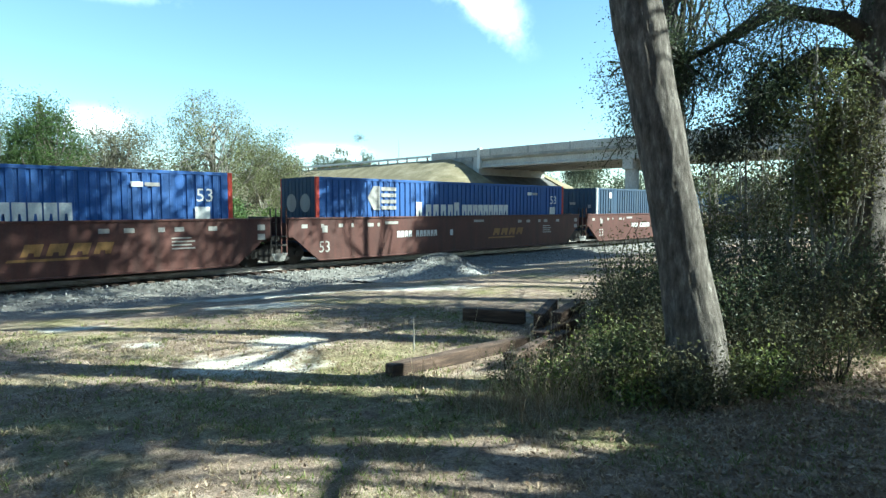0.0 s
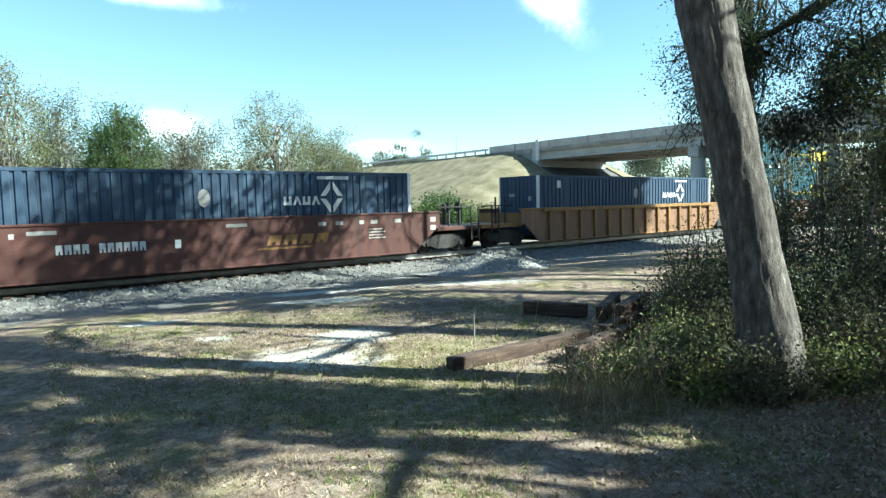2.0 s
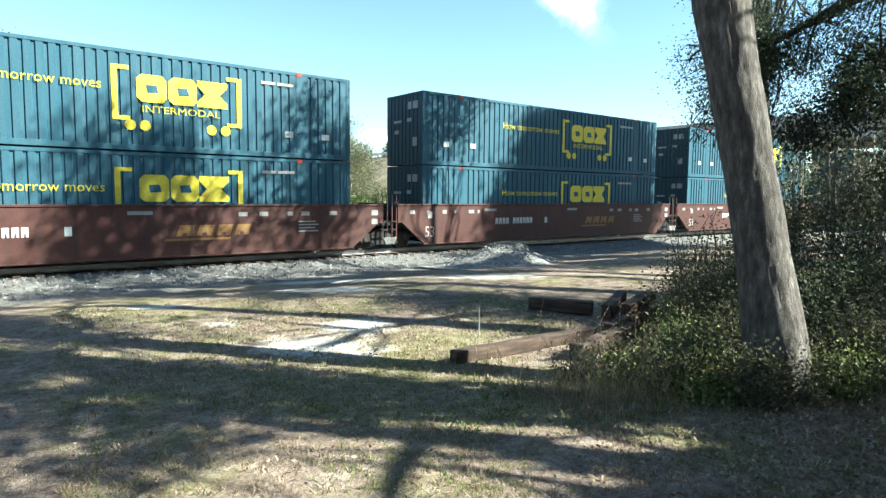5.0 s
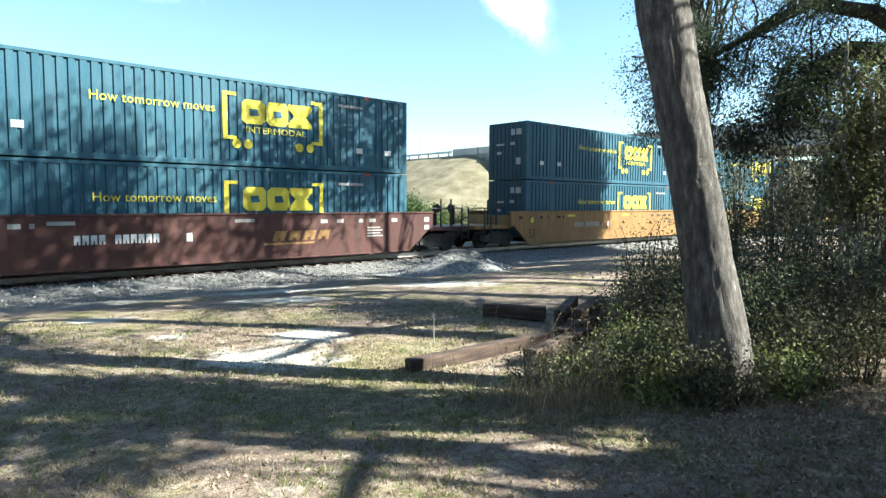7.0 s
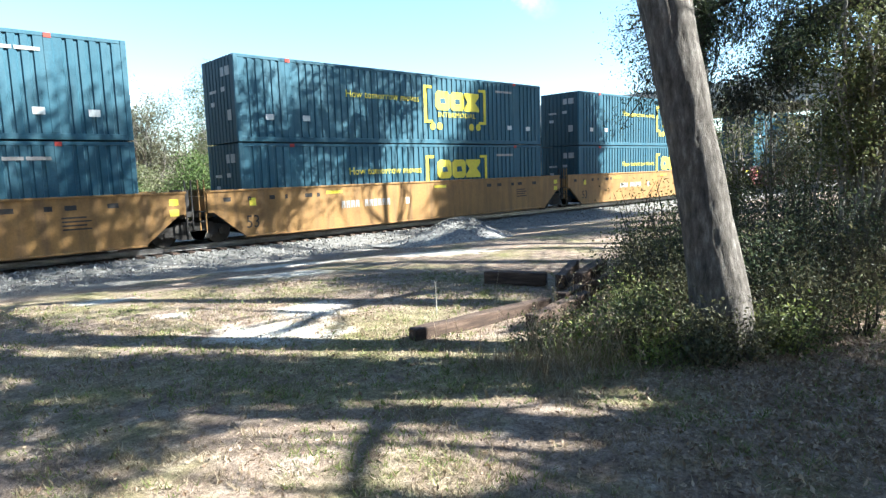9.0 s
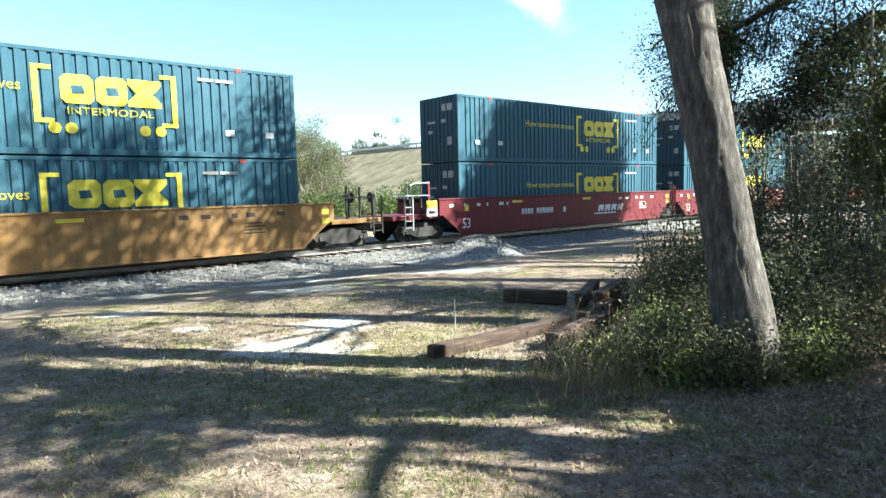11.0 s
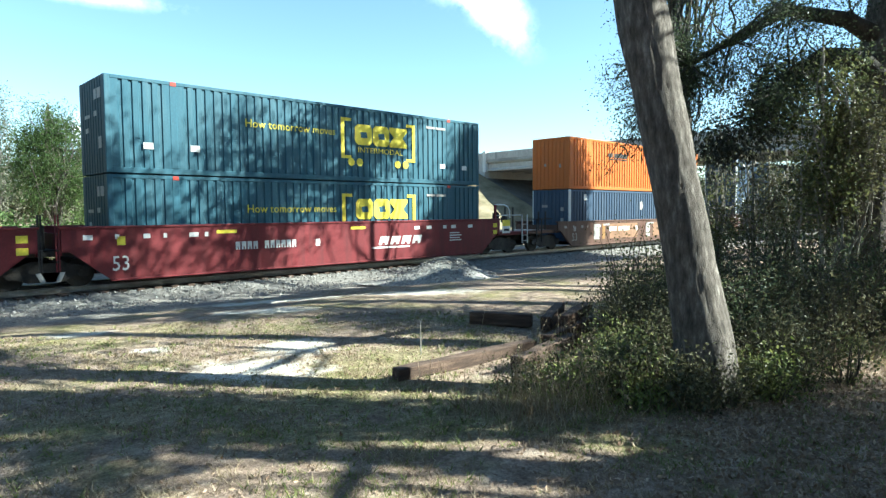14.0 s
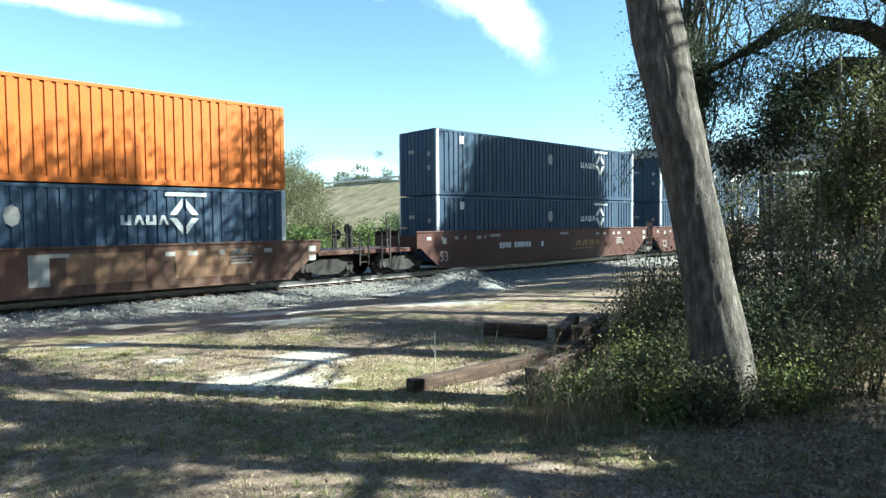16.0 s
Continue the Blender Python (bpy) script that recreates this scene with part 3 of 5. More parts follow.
def tree(name, trunk, radii, crown, tips, per_tip, leaf, spread, bark, leafmat, seed, label, group="", droop=0.0, slim=0.5, ok=None, bare=0.0, start=0.45, seg=10, category="tree", furrow=0.0):
    """A tapered trunk, limbs to uneven tips in the crown ellipsoid, and leaves about the tips."""
    rng = np.random.default_rng(seed)
    t = thing(name, label, category, group)
    bole, wood, green = Soup(), Soup(), Soup()
    if furrow:
        # fine rings with upright plates of bark between deep furrows
        fine, rad = [], []
        for k in range(len(trunk) - 1):
            a, b = Vector(trunk[k]), Vector(trunk[k + 1])
            m = max(1, int((b - a).length / 0.07))
            for q in range(m):
                fine.append(a.lerp(b, q / m))
                rad.append(radii[k] + (radii[k + 1] - radii[k]) * q / m)
        fine.append(Vector(trunk[-1]))
        rad.append(radii[-1])
        bole.tube(fine, rad, 64, 0.07)
        for q, v in enumerate(bole.v):
            c, w = fine[q // 64], 2 * math.pi * (q % 64) / 64
            d = noise.noise(Vector((3.4 * math.cos(w), 3.4 * math.sin(w), v.z * 1.5))) + 0.5 * noise.noise(Vector((8 * math.cos(w), 8 * math.sin(w), v.z * 3.5 + 9)))
            bole.v[q] = v + (v - c).normalized() * furrow * (0.35 - 2.2 * max(0.0, 0.16 - abs(d)))
    else:
        bole.tube(trunk, radii, seg, 0.10)
    (cx, cy, cz), (rx, ry, rz) = crown
    P = [Vector(p) for p in trunk]
    made = []
    for i in range(tips):
        while True:
            q = rng.uniform(-1, 1, 3)
            if 0.25 < np.linalg.norm(q) < 1:
                break
        q *= 0.72 + 0.36 * noise.noise(Vector(q) * 2.1 + Vector((seed, 0, 0)))
        tip = Vector((cx + q[0] * rx, cy + q[1] * ry, cz + q[2] * rz))
        k = start + (1 - start) * rng.uniform(0, 1) ** 1.3
        mid = P[min(int(k * (len(P) - 1)), len(P) - 1)].lerp(tip, 0.6)
        if ok and not ok(np.array([tip, mid])).all():
            continue
        f = k * (len(P) - 1)
        j = min(int(f), len(P) - 2)
        root = P[j].lerp(P[j + 1], f - j)
        r0 = radii[j] * 0.42
        if made and rng.uniform() < 0.65:
            cand = min(made, key=lambda m: (m[0] - tip).length)
            root, r0 = cand[0], cand[1]
        pts = limb(wood, root, tip, min(r0, 0.035 * (root - tip).length + 0.015), 0.012, rng, 0.14, 5, 5)
        for m in (2, 3):
            made.append((pts[m], max(0.015, r0 * 0.5)))
        if rng.uniform() < bare:
            continue
        for c, w in ((tip, 0.6), (pts[4], 0.4)):
            green.leaves(c, int(per_tip * w), spread, leaf, rng, droop, slim, ok)
    bole.ob("trunk", bark, t, True)
    tagged(wood.ob("branchwork", bark, t), kind="stuff")
    o = green.ob("crown", leafmat, t)
    tagged(o, kind="stuff")
    return t


# the leaning trunk close by
tree("leaning_tree", [(7.03, 2.97, -0.1), (7.03, 2.98, 0.15), (7.02, 3.02, 0.6), (6.96, 3.17, 1.5), (6.88, 3.34, 2.5), (6.80, 3.50, 3.4), (6.72, 3.64, 4.2), (6.64, 3.82, 5.2), (6.6, 4.0, 7.0), (6.9, 3.9, 9.5)],
     [0.42, 0.34, 0.30, 0.26, 0.245, 0.25, 0.265, 0.25, 0.2, 0.1], ((9.6, 4.2, 10.2), (5.2, 5.0, 1.5)), 130, 130, 0.15, (0.6, 0.6, 0.35), BARK, OAK_LEAF, 3,
     "leaning grey-brown tree trunk with furrowed bark above brush", ok=leaves_gap, start=0.8, furrow=0.05)


def make_oak():
    t = thing("live_oak", "big dark live oak with arching limbs and hanging moss", "tree")
    rng = np.random.default_rng(21)
    wood, green, moss = Soup(), Soup(), Soup()
    base = Vector((13.55, 2.85, 0))
    trunk = [base + Vector(o) for o in ((0, 0, -0.1), (0, 0, 0.5), (0.05, 0.02, 1.6), (0.1, 0.0, 3.0), (0.1, -0.05, 4.4), (0.2, -0.2, 6.0), (0.5, -0.5, 8.5))]
    bole = Soup()
    bole.tube(trunk, [0.62, 0.48, 0.42, 0.40, 0.40, 0.34, 0.2], 14, 0.12)
    limbs = [([(13.7, 2.5, 4.2), (13.2, 3.0, 4.75), (12.7, 3.45, 4.8), (12.35, 3.85, 4.45), (12.1, 4.2, 3.9)], [0.24, 0.2, 0.17, 0.13, 0.07]),
             ([(13.7, 2.5, 4.9), (13.2, 3.2, 5.5), (12.5, 4.0, 5.7), (11.9, 4.7, 5.2), (11.5, 5.3, 4.8)], [0.2, 0.14, 0.11, 0.08, 0.04]),
             ([(13.8, 2.4, 5.6), (12.9, 3.6, 6.8), (11.8, 4.8, 7.2), (10.8, 5.8, 6.6)], [0.2, 0.14, 0.09, 0.04]),
             ([(13.8, 2.4, 5.8), (13.9, 3.9, 7.0), (13.6, 5.6, 7.6)], [0.2, 0.12, 0.05]),
             ([(13.8, 2.4, 6.0), (14.8, 1.5, 7.4), (15.6, 0.4, 8.2)], [0.2, 0.12, 0.05]),
             ([(13.8, 2.4, 5.4), (12.6, 1.6, 6.8), (11.3, 0.8, 7.6)], [0.2, 0.12, 0.05])]
    ends = []
    for pts, rad in limbs:
        arm = Soup()
        arm.tube(pts, rad, 9, 0.15)
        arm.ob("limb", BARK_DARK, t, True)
        ends += [Vector(p) for p in pts[1:]]
    for i in range(250):
        q = rng.uniform(-1, 1, 3)
        tip = Vector((12.5 + q[0] * 3.2, 4.0 + q[1] * 2.9, 5.7 + q[2] * 2.4))
        if i % 3 == 0:
            tip = Vector((11.6 + q[0] * 1.6, 4.9 + q[1] * 1.9, 4.4 + q[2] * 1.3))
        if math.degrees(math.atan2(tip.y, tip.x)) > 32.0 - 1.2 * abs(tip.z - 4.0) or tip.z < 3.3 or tip.y < 2.6:
            continue
        near = min(ends, key=lambda e: (e - tip).length)
        pts = limb(wood, near, tip, 0.022, 0.005, rng, 0.2, 5, 5)
        for c in pts[2:]:
            green.leaves(c, 62, (0.24, 0.24, 0.15), 0.052, rng, 0.3, 0.45)
        if i % 9 == 0:
            for k in range(14):
                p = pts[rng.integers(2, 6)] + Vector(rng.normal(size=3)) * 0.12
                moss.leaves(p - Vector((0, 0, rng.uniform(0, 0.3))), 5, (0.06, 0.06, 0.1), 0.13, rng, 2.5, 0.2)
    for i in range(30):
        a, d, zz = radians(rng.uniform(26.5, 32.2)), rng.uniform(12, 14), rng.uniform(2.9, 5.0)
        tip = Vector((d * math.cos(a), d * math.sin(a), zz))
        pts = limb(wood, min(ends, key=lambda e: (e - tip).length), tip, 0.02, 0.006, rng, 0.25, 5, 4)
        for c in pts[3:]:
            green.leaves(c, 34, (0.16, 0.16, 0.14), 0.05, rng, 0.5, 0.45)
    for cx, cy, cz, n, h in ((12.15, 4.1, 3.9, 900, 0.55), (12.5, 3.8, 4.4, 500, 0.35), (11.3, 4.55, 3.2, 450, 0.35), (12.9, 3.5, 2.6, 400, 0.5)):
        moss.leaves((cx, cy, cz), n * 2, (0.24, 0.24, h * 0.55), 0.10, rng, 1.2, 0.4)
    for i in range(120):
        q = rng.uniform(-1, 1, 3)
        tip = Vector((14.5 + q[0] * 5.0, 3.0 + q[1] * 6.0, 9.6 + q[2] * 1.4))
        if not leaves_gap(np.array([tip]))[0]:
            continue
        near = min(ends, key=lambda e: (e - tip).length)
        pts = limb(wood, near, tip, 0.05, 0.01, rng, 0.2, 5, 5)
        for c in pts[3:]:
            green.leaves(c, 46, (0.55, 0.55, 0.3), 0.15, rng, 0.3, 0.5, leaves_gap)
    bole.ob("trunk", BARK, t, True)
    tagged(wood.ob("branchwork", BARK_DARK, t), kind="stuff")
    tagged(green.ob("crown", OAK_LEAF, t), kind="stuff")
    tagged(moss.ob("moss", MOSS, t, False, "hanging grey moss"), kind="stuff")


make_oak()


def shrub(x, y, h, w, seed, mat, stems=16, per=46, leaf=0.045, label="dense leafy brush with thin twigs", name="shrub"):
    rng = np.random.default_rng(seed)
    t = thing(name, label, "shrub", "brush")
    wood, green = Soup(), Soup()
    z = ground_z(x, y)
    for i in range(stems):
        a, r = rng.uniform(0, 6.283), rng.uniform(0.1, 1) ** 0.7
        tip = (x + w * r * math.cos(a), y + w * r * math.sin(a), z + h * rng.uniform(0.45, 1.0) * (1.05 - 0.35 * r))
        root = (x + 0.35 * w * r * math.cos(a), y + 0.35 * w * r * math.sin(a), z - 0.03)
        pts = limb(wood, root, tip, 0.012 + 0.004 * h, 0.004, rng, 0.16, 5, 4)
        for c in pts[2:]:
            green.leaves(c, per // 3, (0.10 + 0.05 * h, 0.10 + 0.05 * h, 0.09 + 0.05 * h), leaf, rng, 0.1, 0.5)
    tagged(wood.ob("twigwork", TWIG_SHADED, t), kind="stuff")
    tagged(green.ob("foliage", mat, t), kind="stuff")
    return t


BRUSH = [(8.9, 5.1, 1.1, 0.6), (9.8, 4.7, 1.5, 0.7), (8.0, 3.9, 0.95, 0.55), (7.0, 3.9, 0.7, 0.45), (6.3, 3.55, 0.6, 0.4), (10.9, 5.0, 1.7, 0.8), (12.0, 5.6, 1.8, 0.9),
         (9.0, 3.2, 1.3, 0.65), (10.2, 3.6, 1.8, 0.8), (11.4, 3.9, 2.0, 0.9), (9.9, 2.6, 1.5, 0.7), (11.1, 2.6, 1.9, 0.85), (12.4, 2.9, 2.4, 0.9), (12.0, 1.9, 1.9, 0.8),
         (8.3, 2.6, 0.9, 0.5), (7.4, 2.55, 0.55, 0.4), (13.6, 5.8, 2.0, 1.0), (15.0, 4.5, 2.4, 1.1), (6.5, 2.95, 0.55, 0.35), (10.6, 5.9, 1.2, 0.6), (13.2, 1.6, 2.6, 0.9), (14.6, 2.0, 3.4, 1.1), (9.3, 4.2, 1.2, 0.6), (12.9, 4.4, 2.2, 0.9)]
for i, (x, y, h, w) in enumerate(BRUSH):
    shrub(x, y, h, w, 100 + i, (BRUSH_LEAF, OAK_LEAF, BRUSH_LEAF, YOUNG_LEAF)[i % 4] if h < 1.3 else (BRUSH_LEAF, OAK_LEAF)[i % 2], int(24 + 28 * w), 44, 0.055)
# looser, taller growth that thins out towards the clearing
for i, (x, y, h, w) in enumerate(((9.4, 5.0, 2.2, 0.6), (8.4, 4.5, 1.5, 0.5), (10.3, 5.7, 2.3, 0.7), (8.0, 4.9, 0.9, 0.4), (9.0, 3.9, 1.9, 0.5))):
    shrub(x, y, h, w, 160 + i, (YOUNG_LEAF, BRUSH_LEAF)[i % 2], 15, 44, 0.05, "thin straggling shrub with small leaves")
# weeds about the foot of the leaning tree
for i, (x, y, h, w) in enumerate(((6.35, 3.35, 0.65, 0.22), (6.55, 2.95, 0.6, 0.22), (6.1, 3.75, 0.6, 0.25), (5.85, 4.1, 0.55, 0.25), (6.75, 2.6, 0.5, 0.22), (6.5, 3.75, 0.7, 0.25), (7.4, 2.35, 0.7, 0.3), (7.9, 2.25, 0.75, 0.3), (5.6, 4.5, 0.4, 0.22), (7.1, 4.35, 0.8, 0.25), (6.3, 4.5, 0.5, 0.3), (8.5, 1.95, 0.7, 0.35), (6.0, 3.3, 0.3, 0.2))):
    shrub(x, y, h, w, 180 + i, (WEED_LEAF, BRUSH_LEAF, YOUNG_LEAF)[i % 3], 11, 40, 0.05, "small leafy weed at the foot of a tree", "weed_plant")
# slender growth between the oak and the clearing
for i, (x, y, h) in enumerate(((14.5, 5.2, 4.0), (16.0, 6.5, 4.6), (17.0, 4.2, 5.0), (15.8, 4.9, 3.6), (13.6, 5.6, 2.9), (18.5, 6.2, 4.2))):
    tree("sapling", [(x, y, -0.1), (x + 0.08, y, h * 0.4), (x - 0.05, y + 0.05, h)], [0.045, 0.035, 0.012], ((x, y, h * 0.6), (0.95, 0.95, h * 0.45)), 42, 40, 0.07, (0.22, 0.22, 0.22),
         TWIG, (BRUSH_LEAF, YOUNG_LEAF, OAK_LEAF)[i % 3], 320 + i, "slender young tree with small scattered leaves", "saplings", ok=None, start=0.1, seg=6)
# vine-clad saplings beside the oak
for i, (x, y, h) in enumerate(((12.1, 2.75, 4.3), (11.7, 3.1, 4.9), (14.2, 3.4, 4.2), (15.5, 2.6, 5.2))):
    tree("sapling", [(x, y, -0.1), (x + 0.05, y, h * 0.4), (x - 0.05, y + 0.05, h)], [0.05, 0.04, 0.015], ((x, y, h * 0.68), (0.75, 0.75, h * 0.42)), 80, 70, 0.07, (0.2, 0.2, 0.2),
         TWIG, (BRUSH_LEAF, YOUNG_LEAF)[i % 2], 300 + i, "slender young tree hung with leafy vines", "saplings", ok=None, start=0.1, seg=6)

# trees that shade the clearing, beside and behind the viewer
for i, (x, y, h, r) in enumerate(((10.5, -4.8, 10.5, 4.6), (9.1, -1.2, 10.8, 4.2), (17.5, -3.5, 11.5, 4.6), (4.5, -8.6, 11.5, 4.4), (14.5, -9.5, 12.0, 4.6))):
    tree("shade_tree", [(x, y, -0.1), (x + 0.1, y, 2.5), (x, y + 0.2, 5), (x + 0.3, y, h)], [0.42, 0.33, 0.28, 0.12], ((x, y, h - 1.8), (r, r, 2.6)), 150, 130, 0.18, (0.6, 0.6, 0.4),
         BARK, OAK_LEAF, 400 + i, "broad-crowned oak with dark evergreen leaves", "shade trees", ok=leaves_gap, start=0.5)

# a row of tall oaks, out to the side, whose crowns dapple the ballast and the cars
for i, (x, y, h) in enumerate(((9.2, 0.2, 17.8), (14.2, -0.6, 18.2), (19.2, 0.3, 18.0), (24.0, -0.4, 18.4), (29.0, 0.2, 18.0), (34.0, -0.8, 18.6))):
    tree("shade_tree", [(x, y - 1.5, -0.2), (x + 0.1, y - 1.4, 5), (x, y - 0.8, 10), (x + 0.2, y, h)], [0.4, 0.32, 0.26, 0.08], ((x, y - 0.6, h - 1.6), (3.7, 3.6, 1.7)), 120, 115, 0.21, (0.6, 0.6, 0.4),
         BARK, OAK_LEAF, 450 + i, "tall broad-crowned oak with dark evergreen leaves", "shade trees", ok=leaves_gap, start=0.75)

# unseen wood behind and beside the viewer, added to block light from the sky
for i, (x0, y0, x1, y1, n) in enumerate(((-14, 16, -9, -4, 9), (-9, -4, 1, -13, 11), (-16, 2, -6, -16, 9), (0, -16, 30, -24, 16))):
    rng = np.random.default_rng(900 + i)
    s = Soup()
    for k in range(n):
        t = (k + rng.uniform()) / n
        x, y, h = x0 + (x1 - x0) * t, y0 + (y1 - y0) * t, rng.uniform(9, 13)
        s.tube([(x, y, -0.3), (x + 0.2, y, h * 0.5), (x, y + 0.2, h)], [0.22, 0.16, 0.05], 6)
        for m in range(34):
            q = rng.normal(size=3)
            s.leaves((x + q[0] * 1.5, y + q[1] * 1.5, h * 0.55 + q[2] * h * 0.22), 24, (0.6, 0.6, 0.5), 0.42, rng, 0, 0.5)
    tagged(s.ob("woods", OAK_LEAF, None), "unseen dark evergreen oak wood added around the clearing to block the sky", "woods", kind="stuff")

# woods between the clearing and the bridge: tall crowns that shade the cars, and low growth
for i, (x, y, h, r, n) in enumerate(((23.0, 10.8, 18.5, 3.6, 60), (36.8, 5.5, 21.6, 4.9, 460), (34.6, 5.6, 20.8, 3.6, 210), (40.4, 4.8, 21.4, 3.6, 210), (19.6, 8.9, 17.5, 3.4, 45), (15.4, 7.3, 18.0, 3.0, 60), (34.2, 2.3, 20.0, 4.5, 150), (28.2, -0.2, 18.0, 4.2, 130))):
    tree("wood_tree", [(x, y, -0.5), (x + 0.2, y, 3), (x, y + 0.3, 6), (x + 0.2, y, h)], [0.13, 0.11, 0.1, 0.05], ((x, y, h - (4.2 if n > 200 else 3.2)), (r, r, 4.6 if n > 200 else 3.4)), n, 110, 0.34 if n > 200 else 0.20, (0.5, 0.5, 0.4),
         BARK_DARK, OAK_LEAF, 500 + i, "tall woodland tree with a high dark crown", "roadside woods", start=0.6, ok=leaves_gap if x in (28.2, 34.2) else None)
for i, (x, y, h, r) in enumerate(((31, 8.0, 5.2, 2.2), (38, 9.0, 5.6, 2.4), (46, 8.0, 6.0, 3.0), (25, 4.6, 4.6, 2.0), (34, 3.0, 6.5, 2.6), (22, 1.0, 6.5, 2.4), (27, -1.0, 9, 3.2), (19, -0.5, 8, 2.4))):
    tree("wood_tree", [(x, y, -0.5), (x + 0.2, y, h * 0.5), (x, y, h * 0.95)], [0.15, 0.12, 0.04], ((x, y, h * 0.55), (r, r, h * 0.42)), 60, 110, 0.16, (0.45, 0.45, 0.4),
         BARK_DARK, (OAK_LEAF, FAR_LEAF, BRUSH_LEAF)[i % 3], 540 + i, "low evergreen tree at the wood's edge", "roadside woods", start=0.2, ok=leaves_gap)

# trees beyond the railway
FAR_TREES = [  # x, y, height, radius, leaf, bark, bare
    (9.3, 44, 9.8, 3.0, PINE_LEAF, 0.0, "young_pine"), (7.2, 52, 12.5, 2.0, FAR_LEAF, 0.4, "thin_tree"),
    (20.5, 45, 11.6, 4.4, SPRING_LEAF, 0.15, "willow"), (14.0, 46, 9.2, 3.3, GREY_LEAF, 0.15, "willow"), (25.5, 47, 9.3, 3.2, SPRING_LEAF, 0.15, "willow"),
    (3.0, 46, 12.8, 3.6, SPRING_LEAF, 0.1, "willow"), (-3.0, 46, 12.0, 3.8, GREY_LEAF, 0.1, "willow"), (-4.5, 40, 16.5, 3.0, FAR_LEAF, 0.1, "tall_pine"), (30.0, 52, 8.0, 2.8, GREY_LEAF, 0.1, "willow")]
for i, (x, y, h, r, mat, bare, name) in enumerate(FAR_TREES):
    pine = "pine" in name
    tree(name, [(x, y, -0.6), (x + 0.1, y, h * 0.3), (x - 0.1, y, h * 0.55), (x, y, h * (0.9 if pine else 0.72))], [0.24, 0.2, 0.13, 0.03], ((x, y, h * 0.52), (r * (1.0 if pine else 1.3), r * 1.2, h * 0.52)),
         230, 95, 0.22 if pine else 0.15, (0.34, 0.34, 0.36), TWIG if not pine else BARK, mat, 600 + i,
         "bushy young pine with bright green needles" if pine else "budding willow-like tree with pale thin foliage", "trees beyond the track", start=0.12, seg=7, bare=bare, slim=0.16 if pine else 0.4)
for i in range(16):
    rng = np.random.default_rng(700 + i)
    x, y = -8 + i * 2.7, 33.5 + rng.uniform(-1.5, 3)
    shrub(x, y, rng.uniform(2.4, 4.2), 1.9, 720 + i, (BUSH_LEAF, PINE_LEAF, BUSH_LEAF, SPRING_LEAF)[i % 4], 46, 150, 0.17, "bright green bush growing beyond the railway", "bush")


def far_woods(name, x0, y0, x1, y1, n, h0, h1, seed, mat, low=0.0, base=-0.5, dense=34):
    rng = np.random.default_rng(seed)
    s = Soup()
    for i in range(n):
        t = rng.uniform()
        x, y = x0 + (x1 - x0) * t + rng.normal() * 2, y0 + (y1 - y0) * t + rng.normal() * 2
        h = rng.uniform(h0, h1)
        s.tube([(x, y, base), (x + 0.3, y, base + h * 0.9)], [0.2, 0.06], 5)
        for k in range(16):
            q = rng.normal(size=3)
            s.leaves((x + q[0] * 1.5, y + q[1] * 1.5, base + h * (0.72 - 0.35 * low * rng.uniform()) + q[2] * h * 0.13), dense, (0.7, 0.7, 0.6), 0.45, rng, 0, 0.5)
    return tagged(s.ob(name, mat, None), "distant mixed woodland in haze", "woods", kind="stuff")


far_woods("far_woods", 92, 75, 122, -30, 170, 7, 11, 801, FAR_LEAF, 2.0)
far_woods("far_woods", 104, 158, 112, 148, 14, 17.5, 21, 802, FAR_LEAF, 0.4, dense=130)
far_woods("far_woods", 108, 200, 140, 130, 40, 14, 17.5, 804, FAR_LEAF, 0.6)
far_woods("far_woods", 130, 88, 134, 82, 6, 16, 18, 805, FAR_LEAF, 0.4, dense=110)
far_woods("far_woods", -60, 62, 34, 74, 80, 7, 10.5, 803, GREY_LEAF, 1.2)

# ---------------------------------------------------------------- train
SCALE_V = 16.744 * 1.0228


def gone(t):
    """How far the train has rolled at t seconds."""
    return SCALE_V * t + 0.00644 * (t - 8) ** 2 - 1.125 * step(3.2, 5.3, t)


ROLL = [0, 0.8, 1.6, 2.4, 3.2, 3.7, 4.25, 4.8, 5.3, 6, 7, 8, 9, 10, 11, 12, 13, 14, 15, 16]
MOVING = []
SEAT_Z = RAIL_Z + 0.42
C_LEN, C_H, C_W = 16.15, 2.896, 2.59
HALF = 1.48


def groove_wall(x0, x1, z0, z1, y, out, pitch=0.29, wide=0.10, deep=0.04):
    """A wall of flat panels with narrow upright grooves between them; out: -1 faces -y."""
    n = max(1, round((x1 - x0) / pitch))
    p = (x1 - x0) / n
    prof = [(x0, 0)]
    for i in range(1, n):
        c = x0 + i * p
        prof += [(c - wide / 2 - 0.012, 0), (c - wide / 2 + 0.012, deep), (c + wide / 2 - 0.012, deep), (c + wide / 2 + 0.012, 0)]
    prof.append((x1, 0))
    v = [(x, y - out * d, z) for z in (z0, z1) for x, d in prof]
    k = len(prof)
    f = [(i, i + 1, k + i + 1, k + i) for i in range(k - 1)]
    return v, f


def add(bag, vf):
    b = len(bag[0])
    bag[0].extend(vf[0])
    bag[1].extend([tuple(i + b for i in f) for f in vf[1]])


